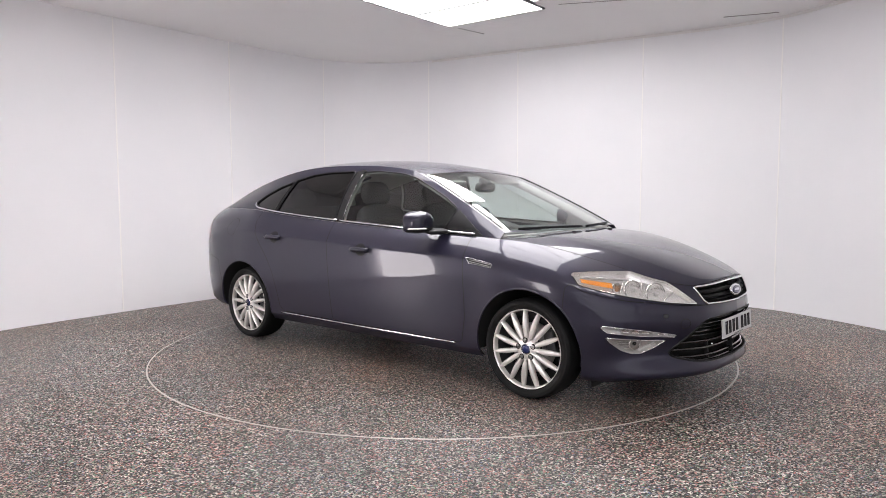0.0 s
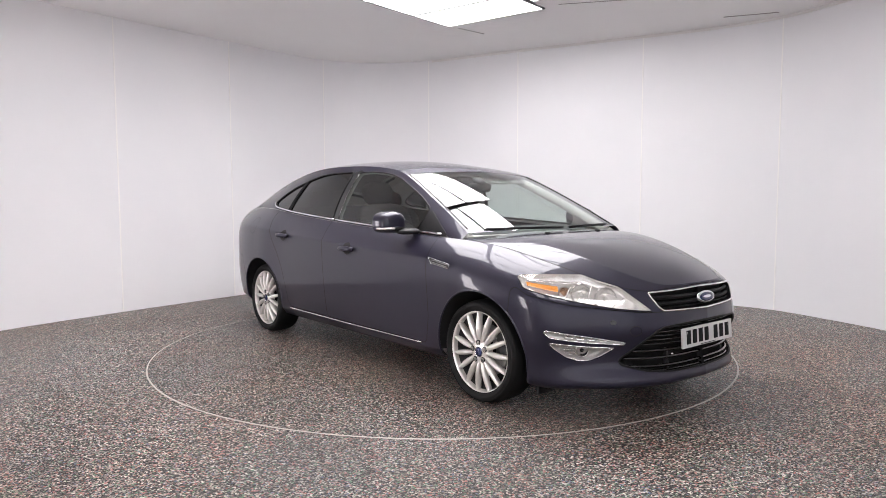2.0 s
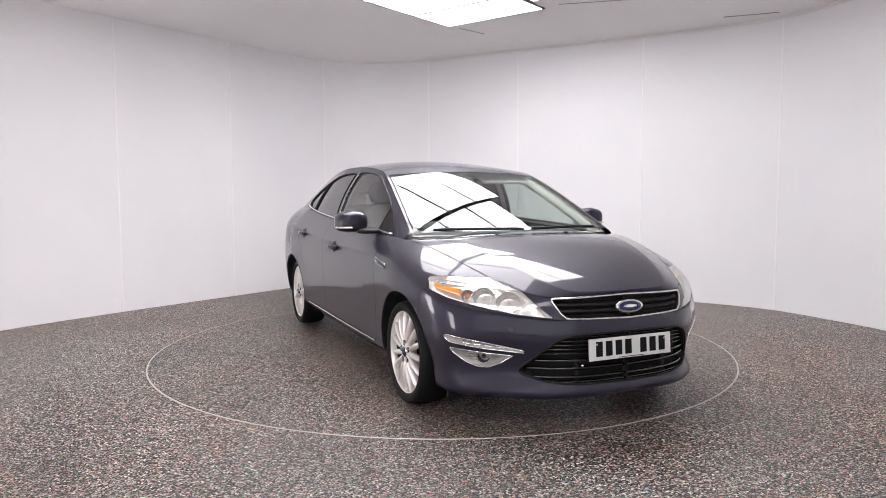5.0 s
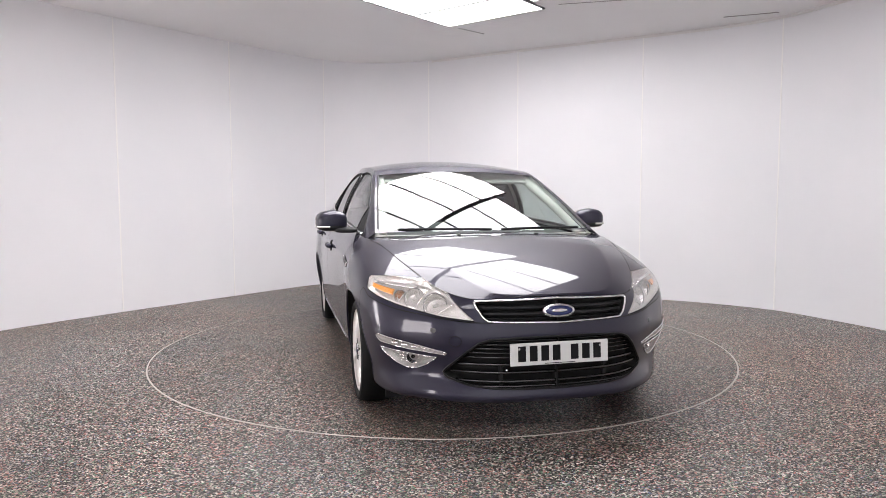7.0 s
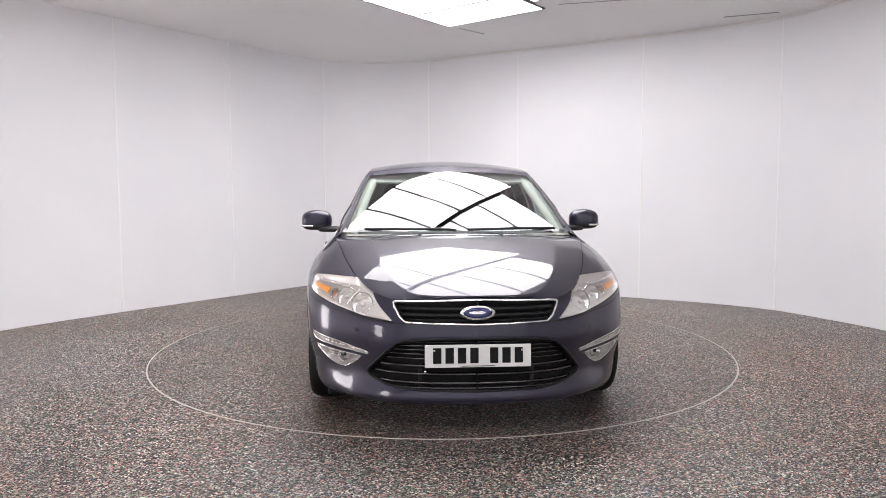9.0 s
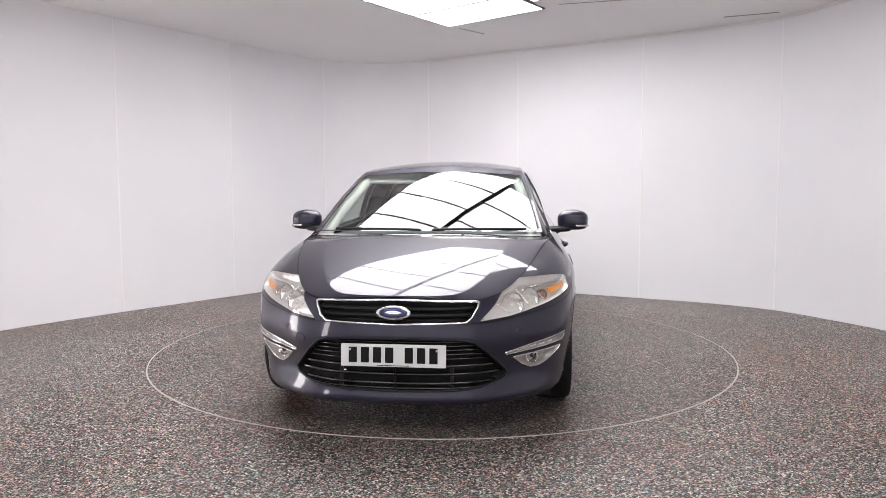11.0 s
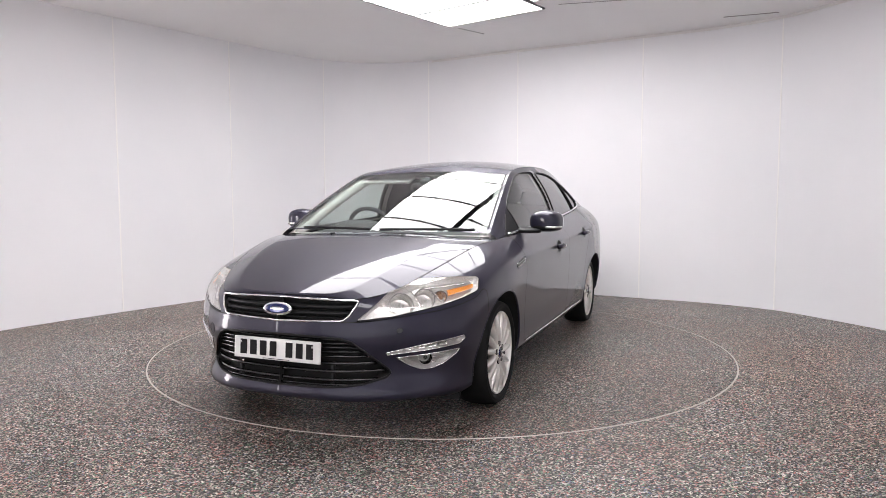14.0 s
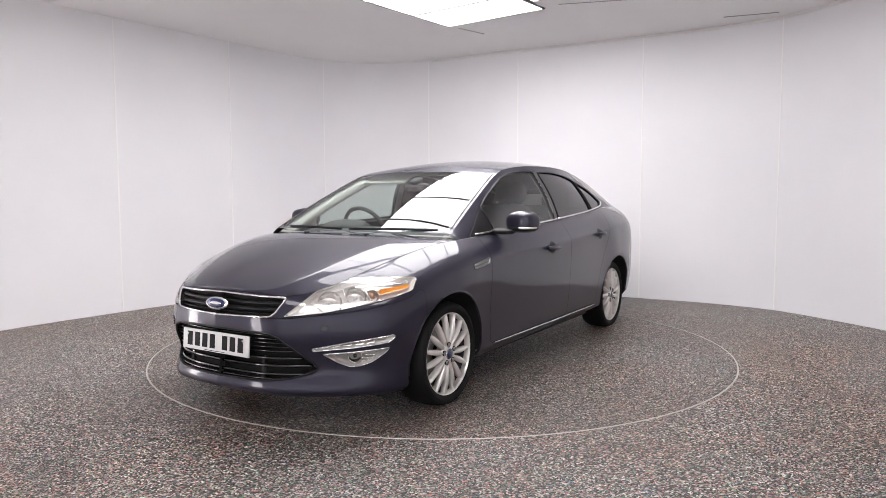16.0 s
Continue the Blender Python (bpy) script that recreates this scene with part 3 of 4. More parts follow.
WIN_F = smooth_outline([(.715, .985), (.745, 1.03), (.775, 1.125), (.755, 1.148), (.64, 1.212), (.50, 1.275), (.34, 1.342), (.22, 1.372), (.10, 1.388), (-.06, 1.400), (-.205, 1.398), (-.225, 1.385), (-.29, 1.055), (-.285, 1.03), (-.25, 1.028)], 240, True)
WIN_R = smooth_outline([(-.375, 1.04), (-.31, 1.388), (-.33, 1.404), (-.60, 1.402), (-.80, 1.387), (-1.01, 1.346), (-1.022, 1.325), (-1.132, 1.095), (-1.115, 1.083), (-.40, 1.035)], 240, True)
WIN_Q = smooth_outline([(-1.160, 1.092), (-1.046, 1.326), (-1.056, 1.333), (-1.22, 1.286), (-1.36, 1.226), (-1.46, 1.166), (-1.468, 1.148), (-1.40, 1.116), (-1.25, 1.093)], 200, True)
SCREEN = None


def build_car():
    car = tagged(new("car"), "dark blue-grey five-door saloon car on the turntable", "car")
    us = np.concatenate([np.linspace(0, 4 / 14, 130, endpoint=False), np.linspace(4 / 14, 12 / 14, 290, endpoint=False), np.linspace(12 / 14, 1, 40)])
    vs = np.linspace(0, 1, 84)
    cuts = [("arch_f", xz, ARCH_F), ("rear_arch", xz, ARCH_R), ("headlamp", corner, HEADLAMP), ("grille", yz, GRILLE), ("intake", yz, INTAKE), ("drl", corner, DRL),
            ("fog", corner, FOG), ("door_f", xz, DOOR_F), ("door_r", xz, DOOR_R), ("fuel", xz, FUEL), ("tail_lamp", xz, TAIL), ("bumper_f", xz, BUMPER_F), ("rear_bumper", xz, BUMPER_R)]
    P, N, F = patch(side, us, vs, cuts)
    front_only = lambda f: f[P[f].mean(1)[:, 0] > 1.2]
    for name in ("headlamp", "grille", "intake", "drl", "fog"):
        F[name] = front_only(F[name])
    shell = piece(P, N, F["body"])
    mesh_object("body_shell", *both(shell), PAINT, car)
    mesh_object("front_bumper", *both(piece(P, N, F["bumper_f"])), PAINT, car)
    mesh_object("rear_bumper", *both(piece(P, N, F["rear_bumper"])), PAINT, car)
    liner = np.concatenate([F[n] for n in ("body", "door_f", "door_r", "fuel", "bumper_f", "rear_bumper", "tail_lamp")])
    mesh_object("inner_shell", *both(piece(P, N, liner, -0.014, seams=False)), LINER, car)
    build_wells(car)
    doors = {}
    for sign in (1, -1):
        turn = (lambda q: q) if sign > 0 else mirror
        for name in ("door_f", "door_r"):
            door = mesh_object("door", *turn(piece(P, N, F[name])), PAINT, car, "dark blue-grey metallic door panel")
            doors[name, sign] = door
        mesh_object("fuel_flap" if sign < 0 else "quarter_panel", *turn(piece(P, N, F["fuel"], gap=0.001 if sign < 0 else 0.0)), PAINT, car)
        mesh_object("tail_lamp", *turn(piece(P, N, F["tail_lamp"])), RED_LENS, car, "red tail lamp")
    build_glasshouse(car, doors)
    build_bonnet(car)
    build_lamps(car, P, N, F)
    build_front(car, P, N, F)
    build_wheels(car)
    build_cabin(car)
    build_details(car, doors)
    return car


def build_wells(car):
    for x in (AXLE_F, AXLE_R):
        for s in (1, -1):
            n = 40
            verts, faces = [], []
            turns = np.linspace(-0.16, math.pi + 0.16, n + 1)
            rim = on_side(xz, [(x + 0.3575 * math.cos(a), 0.314 + 0.3575 * math.sin(a)) for a in turns], -0.006, False)
            for a, p in zip(turns, rim):
                verts.append((p[0], s * p[1], p[2]))
                for r, y in ((0.362, 0.58), (0.05, 0.58)):
                    verts.append((x + r * math.cos(a), s * y, 0.314 + r * math.sin(a)))
            for i in range(n):
                for k in range(2):
                    faces.append((i * 3 + k, i * 3 + k + 1, i * 3 + 4 + k, i * 3 + 3 + k))
            mesh_object("wheel_well", verts, faces, LINER, car, "black wheel-arch liner")
            q = on_side(xz, [(x + 0.355 * math.cos(a), 0.314 + 0.355 * math.sin(a)) for a in np.linspace(-0.2, math.pi + 0.2, 60)], -0.004, False)
            mesh_object("arch_lip", *flip(tube(q, 0.007, 8), s), PAINT, car, "rolled wheel-arch lip")
    part("underbody", box((3.9, 1.3, 0.05), (0, 0, 0.235), bevel=0.01), BLACK, car)
    for s in (1, -1):
        part("air_deflector", box((0.02, 0.17, 0.07), (1.80, s * 0.70, 0.145), bevel=0.004), BLACK, car, "black plastic air deflector")


def build_glasshouse(car, doors):
    us, vs = np.linspace(0, 1, 330), np.linspace(0, 1, 40)
    P, N, F = patch(flank, us, vs, [("win_f", xz, WIN_F), ("win_r", xz, WIN_R), ("win_q", xz, WIN_Q)])
    C = P[F["body"]].mean(1)
    dark = inside(smooth_outline([(-.20, 1.41), (-.30, 1.02), (-.40, 1.02), (-.30, 1.41)], 80, True), xz(C)) | inside(smooth_outline([(-1.0, 1.365), (-1.11, 1.07), (-1.2, 1.08), (-1.05, 1.355)], 80, True), xz(C))
    sail = inside(smooth_outline([(.71, .95), (1.05, .95), (.79, 1.13)], 80, True), xz(C)) & ~dark
    for sign in (1, -1):
        turn = (lambda q: q) if sign > 0 else mirror
        mesh_object("side_frame", *turn(piece(P, N, F["body"][~dark & ~sail], gap=0)), PAINT, car)
        for half in (C[:, 0] > -.8, C[:, 0] < -.8):
            mesh_object("pillar_trim", *turn(piece(P, N, F["body"][dark & half], gap=0)), GLOSS_BLACK if C[half].mean(0)[0] > -.8 else BLACK, car, "gloss black pillar trim")
        mesh_object("pillar_lining", *turn(piece(P, N, F["body"], -0.03, gap=0)), CABIN_PALE, car, "pale grey pillar lining")
        mesh_object("mirror_sail", *turn(piece(P, N, F["body"][sail], 0.002, gap=0)), BLACK, car, "black triangular mirror mount")
        for name, mat, host, words in (("win_f", SIDE_GLASS, "door_f", "clear front door glass"), ("win_r", PRIVACY, "door_r", "dark privacy glass"), ("win_q", PRIVACY, "door_r", "dark privacy quarter glass")):
            g = mesh_object("window_glass", *turn(piece(P, N, F[name], -0.006, gap=-0.004, sink=0)), mat, doors[host, sign], words)
            g.visible_shadow = False
        # rubber seal round each opening
        for o in (WIN_F, WIN_R, WIN_Q):
            q = nearest_on_flank(o)
            mesh_object("window_seal", *tube([(x, sign * (y + 0.001), z) for x, y, z in q], 0.0055, 6, closed=True), BLACK, doors["door_f" if o is WIN_F else "door_r", sign], "black rubber window seal")
    global SCREEN
    ut = np.linspace(0, 1, 300)
    vt = np.linspace(0, 1, 40)
    # windscreen and tailgate glass, in the plan of the car
    a = over(RAIL_P, np.linspace(0.001, 0.215, 40))
    c = over(MID_P, np.linspace(0.0, 0.222, 40))
    edge = [(x - 0.006, y - 0.028) for x, y, z in a]
    head = [(c[-1, 0] - (c[-1, 0] - edge[-1][0]) * (k / 10) ** 2.0, edge[-1][1] * k / 10) for k in range(10, -1, -1)]
    foot = [(c[0, 0] - (c[0, 0] - edge[0][0]) * (k / 10) ** 2.0, edge[0][1] * k / 10) for k in range(0, 10)]
    SCREEN = np.array([*edge, *head, (c[-1, 0], -0.3), (c[0, 0], -0.3), *foot])
    tail = np.array([(-1.25, -.3), (-1.25, .44), (-1.3, .47), (-1.85, .52), (-1.92, .48), (-1.98, -.3)])
    Pt, Nt, Ft = patch(top, ut, vt, [("screen", xy, SCREEN), ("tail_glass", xy, smooth_outline(tail, 160, True))])
    roof = mesh_object("roof", *both(piece(Pt, Nt, Ft["body"], gap=0)), PAINT, car)
    g = mesh_object("windscreen", *both(piece(Pt, Nt, Ft["screen"], -0.002, gap=-0.002, sink=0)), WINDSCREEN, car, "clear windscreen with a faint green tint")
    g.visible_shadow = False
    g = mesh_object("rear_window", *both(piece(Pt, Nt, Ft["tail_glass"], -0.002, gap=-0.002, sink=0)), PRIVACY, car, "dark tinted rear window")
    g.visible_shadow = False
    head = piece(Pt, Nt, Ft["body"], -0.03, gap=0)
    mesh_object("headlining", *both((head[0], head[1])), CABIN_PALE, car, "pale grey headlining and pillar trim")
    for s in (1, -1):
        post = [(x - 0.05, s * (y - 0.055), z - 0.035) for x, y, z in over(RAIL_P, np.linspace(0.0, 0.22, 24))]
        mesh_object("pillar_cover", *tube(post, 0.032, 10), CABIN_PALE, car, "pale windscreen pillar cover")
        strip = [(x - 0.004, s * (y - 0.022), z + 0.002) for x, y, z in over(RAIL_P, np.linspace(0.01, 0.215, 40))]
        mesh_object("screen_trim", *tube(strip, 0.007, 6), BLACK, car, "black windscreen edge moulding")


def nearest_on_flank(outline):
    """Places of an outline, given in x and z, on the side of the glasshouse."""
    out = []
    us = np.linspace(0, 1, 700)
    r = over(RAIL_P, us)
    for x, z in outline:
        i = int(np.argmin(np.abs(r[:, 0] - x)))
        bx, bz = np.interp(x, BELT_X, BELT_Y), np.interp(x, BELT_X, BELT_Z)
        v = np.clip((z - bz) / max(r[i, 2] - bz, 0.02), 0, 1)
        q = flank(us[i:i + 1], np.array([v]))[0]
        out.append((x, q[1], z))
    return out


def build_bonnet(car):
    us, vs = np.linspace(0.0, COWL_U, 150), np.linspace(0, 1, 60)
    P, N, F = patch(bonnet, us, vs, [])
    mesh_object("bonnet", *both(piece(P, N, F["all"])), PAINT, car, "dark blue-grey metallic bonnet with soft creases")
    mesh_object("bonnet_liner", *both(piece(P, N, F["all"], -0.014, seams=False)), LINER, car)
    # black scuttle between bonnet and windscreen
    cx = [(1.40 - 0.30 * (abs(k) / 12.0) ** 2.0, 0.80 * k / 12.0) for k in range(-12, 13)]
    verts, faces = [], []
    for x, y in cx:
        verts += [(x + 0.01, y, 0.955 - 0.02 * abs(y)), (x - 0.12, y * 0.95, 0.975 - 0.02 * abs(y))]
    for i in range(24):
        faces.append((2 * i, 2 * i + 2, 2 * i + 3, 2 * i + 1))
    mesh_object("scuttle", verts, faces, BLACK, car, "black plastic scuttle panel")
    for s in (1, -1):
        part("washer_jet", box((0.03, 0.022, 0.012), (1.387, s * 0.253, 0.978), bevel=0.004), BLACK, car, "small black washer jet")
    for x0, y0, x1, y1 in ((1.30, 0.05, 1.16, 0.64), (1.30, -0.60, 1.255, -0.02)):
        n = 16
        pts = []
        for k in range(n + 1):
            y = y0 + (y1 - y0) * k / n
            x = 1.325 - 0.20 * (abs(y) / 0.74) ** 2.0 - 0.015
            pts.append((x, y, 1.004 + 0.004 * math.sin(math.pi * k / n)))
        arm = mesh_object("wiper", *tube(pts, 0.009, 6), BLACK, car, "black wiper arm and blade")


SAMPLE_U, SAMPLE_V = [a.ravel() for a in np.meshgrid(np.linspace(0, 12 / 14, 260), np.linspace(0, 1, 60), indexing="ij")]
SAMPLE_P = side(SAMPLE_U, SAMPLE_V)


def on_side(way, q, lift=0.0, front=True):
    """Places on the body's side whose projection is q, lifted off along the normal."""
    q = np.asarray(q, float)
    ok = SAMPLE_P[:, 0] > 1.5 if front else SAMPLE_P[:, 1] > 0.6
    w = way(SAMPLE_P[ok])
    near = [int(np.argmin(np.sum((w - c) ** 2, axis=1))) for c in q]
    u, v = SAMPLE_U[ok][near].copy(), SAMPLE_V[ok][near].copy()
    for _ in range(6):
        p = way(side(u, v))
        du, dv = (way(side(u + 1e-4, v)) - p) / 1e-4, (way(side(u, v + 1e-4)) - p) / 1e-4
        det = du[:, 0] * dv[:, 1] - du[:, 1] * dv[:, 0]
        det = np.where(np.abs(det) < 1e-5, 1e9, det)
        g = q - p
        u = np.clip(u + np.clip((g[:, 0] * dv[:, 1] - g[:, 1] * dv[:, 0]) / det, -0.01, 0.01), 0.0, 0.86)
        v = np.clip(v + np.clip((du[:, 0] * g[:, 1] - du[:, 1] * g[:, 0]) / det, -0.05, 0.05), 0.0, 1.0)
    p = side(u, v)
    n = np.cross(side(u + 1e-3, v) - p, side(u, np.minimum(v + 1e-3, 1.001)) - p)
    n /= np.maximum(np.linalg.norm(n, axis=1), 1e-12)[:, None]
    n *= np.where((n * (p - np.array([0, 0, 0.5]))).sum(1) < 0, -1, 1)[:, None]
    return p + n * lift


def sheet(way, quad, lift, n=14, m=4, front=True, depth=0.004):
    """A small panel with an edge, laid along the body over a four-cornered outline."""
    a, b, c, d = [np.array(p) for p in quad]
    q = [(a + (b - a) * i / n) * (1 - j / m) + (d + (c - d) * i / n) * (j / m) for i in range(n + 1) for j in range(m + 1)]
    up, low = on_side(way, q, lift, front), on_side(way, q, lift - depth, front)
    k = m + 1
    faces = [(i * k + j, (i + 1) * k + j, (i + 1) * k + j + 1, i * k + j + 1) for i in range(n) for j in range(m)]
    ring = [i * k for i in range(n + 1)] + [n * k + j for j in range(1, k)] + [i * k + m for i in range(n - 1, -1, -1)] + [j for j in range(m - 1, 0, -1)]
    o = len(up)
    faces += [(ring[i], ring[(i + 1) % len(ring)], ring[(i + 1) % len(ring)] + o, ring[i] + o) for i in range(len(ring))]
    return np.concatenate([up, low]), faces


def flip(vf, sign):
    v, f = vf
    v = np.array([tuple(p) for p in v], float)
    return (v, f) if sign > 0 else (v * [1, -1, 1], [tuple(q)[::-1] for q in f])


def bowl(at, facing, r, deep):
    """A round reflector bowl that opens along facing."""
    v, f = lathe([(r * k / 7, -deep * (1 - (k / 7) ** 2)) for k in range(8)] + [(r * 1.07, 0.004), (r * 1.1, -0.01)], 28)
    turn = Vector((0, 1, 0)).rotation_difference(Vector(facing)).to_matrix()
    return [Vector(at) + turn @ Vector(p) for p in v], f


def build_lamps(car, P, N, F):
    for sign in (1, -1):
        turn = (lambda q: q) if sign > 0 else mirror
        lamp = mesh_object("headlight", *turn(piece(P, N, F["headlamp"], 0.003)), LENS, car, "clear slanted headlight lens")
        lamp.visible_shadow = False
        mesh_object("housing", *turn(piece(P, N, F["headlamp"], -0.045, gap=-0.004, sink=-0.042)), LAMP_WHITE, lamp, "pale silver lamp housing")
        amber = sheet(corner, [corner_at(1.76, .845, .755), corner_at(1.93, .77, .735), corner_at(1.93, .77, .705), corner_at(1.765, .845, .735)], -0.014)
        mesh_object("indicator", *flip(amber, sign), AMBER, lamp, "orange indicator strip")
        blade = sheet(corner, [corner_at(1.76, .83, .775), corner_at(2.0, .66, .757), corner_at(2.0, .66, .747), corner_at(1.75, .84, .764)], -0.018)
        mesh_object("light_guide", *flip(blade, sign), REFLECTOR, lamp, "ribbed silver light guide")
        for h, z, r in ((corner_at(1.955, .745, .70)[0], .714, .030), (corner_at(2.015, .675, .7)[0], .708, .050), (corner_at(2.115, .59, .67)[0], .680, .058)):
            at = on_side(corner, [(h, z)], -0.040)[0]
            v, f = bowl(at, (0.86, 0.46, 0.12), r, 0.55 * r)
            mesh_object("reflector", *flip((v, f), sign), LAMP_BOWL, lamp, "round silver reflector bowl")
            aim = Vector((0, 1, 0)).rotation_difference(Vector((0.86, 0.46, 0.12))).to_matrix()
            loop = [Vector(at) + aim @ Vector((r * 1.08 * math.cos(a), 0.003, r * 1.08 * math.sin(a))) for a in np.linspace(0, 2 * math.pi, 32, endpoint=False)]
            mesh_object("reflector_rim", *flip(tube(loop, 0.0022, 6, closed=True), sign), LAMP_DARK, lamp, "thin dark rim")
            bulb = on_side(corner, [(h, z)], -0.038)[0]
            bm = bmesh.new()
            bmesh.ops.create_uvsphere(bm, u_segments=12, v_segments=8, radius=r * (0.55 if r < .04 else 0.24), matrix=Matrix.Translation((bulb[0], bulb[1] * sign, bulb[2])))
            part("bulb", bm, AMBER_DIM if r < .04 else LENS_GREY, lamp, "round bulb cap", True)
        # folded inner walls between the bowls
        for (xa, ya, za), (xb, yb, zb) in (((2.06, .63, .755), (2.045, .66, .665)), ((1.985, .70, .768), (1.96, .745, .680)), ((2.20, .52, .690), (2.15, .575, .632))):
            q = [np.array(corner_at(xa, ya, za)) * (1 - k / 8) + np.array(corner_at(xb, yb, zb)) * (k / 8) for k in range(9)]
            mesh_object("inner_fold", *flip(tube(on_side(corner, q, -0.030), 0.003, 8), sign), LAMP_BOWL, lamp, "bright folded inner wall")
        drl = mesh_object("running_lamp", *turn(piece(P, N, F["drl"], 0.001)), LENS, car, "slim clear daytime running lamp")
        drl.visible_shadow = False
        mesh_object("lamp_back", *turn(piece(P, N, F["drl"], -0.016, gap=-0.003, sink=-0.015)), LAMP_GREY, drl, "silver lamp back")
        for k in range(5):
            a, b = (k + 0.10) / 5.0 * 0.80 + 0.02, (k + 0.86) / 5.0 * 0.80 + 0.02
            lo = lambda w: (corner_at(2.21, .582, .430)[0] * (1 - w) + corner_at(1.94, .84, .47)[0] * w, .4355 + .028 * w)
            (ha, za), (hb, zb) = lo(a), lo(b)
            tall = 0.008 + 0.012 * (k / 4.0)
            mesh_object("led_cell", *flip(sheet(corner, [(ha, za - .003), (hb, zb - .003), (hb, zb + tall), (ha, za + tall * 0.8)], -0.004, 4, 2), sign), REFLECTOR, drl, "bright square lamp cell")
        fog = mesh_object("fog_lamp", *turn(piece(P, N, F["fog"], 0.0)), LENS, car, "clear fog lamp in a chrome-edged pocket")
        fog.visible_shadow = False
        for k in range(4):
            z = .352 + .014 * k
            q = on_side(corner, [(corner_at(1.985, .80, z)[0] * (1 - i / 6) + corner_at(2.04, .735, z)[0] * i / 6, z) for i in range(7)], -0.020)
            mesh_object("lamp_rib", *flip(tube(q, 0.0022, 5), sign), REFLECTOR, fog, "thin silver rib")
        mesh_object("lamp_back", *turn(piece(P, N, F["fog"], -0.032, gap=-0.003, sink=-0.031)), LAMP_GREY, fog, "silver fog lamp bowl")
        at = on_side(corner, [corner_at(2.065, .715, .375)], -0.024)[0]
        mesh_object("reflector", *flip(bowl(at, (0.86, 0.5, 0.0), 0.034, 0.024), sign), REFLECTOR, fog, "round silver fog reflector")
        v, f = lathe([(0.001, 0.004), (0.008, 0.003), (0.011, -0.002), (0.011, -0.012)], 14)
        tilt = Vector((0, 1, 0)).rotation_difference(Vector((0.86, 0.5, 0.0))).to_matrix()
        mesh_object("bulb_cap", *flip(([Vector(at) + tilt @ Vector(p) for p in v], f), sign), GLOSS_BLACK, fog, "dark bulb cap")
        edge = on_side(corner, FOG[::2], 0.001)
        mesh_object("bezel", *flip(tube(edge, 0.0030, 6, closed=True), sign), CHROME, fog, "thin chrome bezel")
        edge = on_side(corner, DRL[::2], 0.001)
        mesh_object("bezel", *flip(tube(edge, 0.003, 6, closed=True), sign), CHROME, drl, "thin chrome bezel")
        low = on_side(corner, HEADLAMP[:100:2], -0.001)
        mesh_object("lamp_seal", *flip(tube(low, 0.0035, 5), sign), LINER, lamp, "black rubber lamp seal")


def slat(z, reach, back, radius, flat):
    """A bar across the nose at height z, bent to the nose's plan."""
    ys = np.linspace(0.0, reach, 22)
    p = on_side(yz, [(y, z) for y in ys], -back)
    pts = [tuple(q * [1, -1, 1]) for q in p[:0:-1]] + [tuple(q) for q in p]
    return tube(pts, radius, 8, flat)


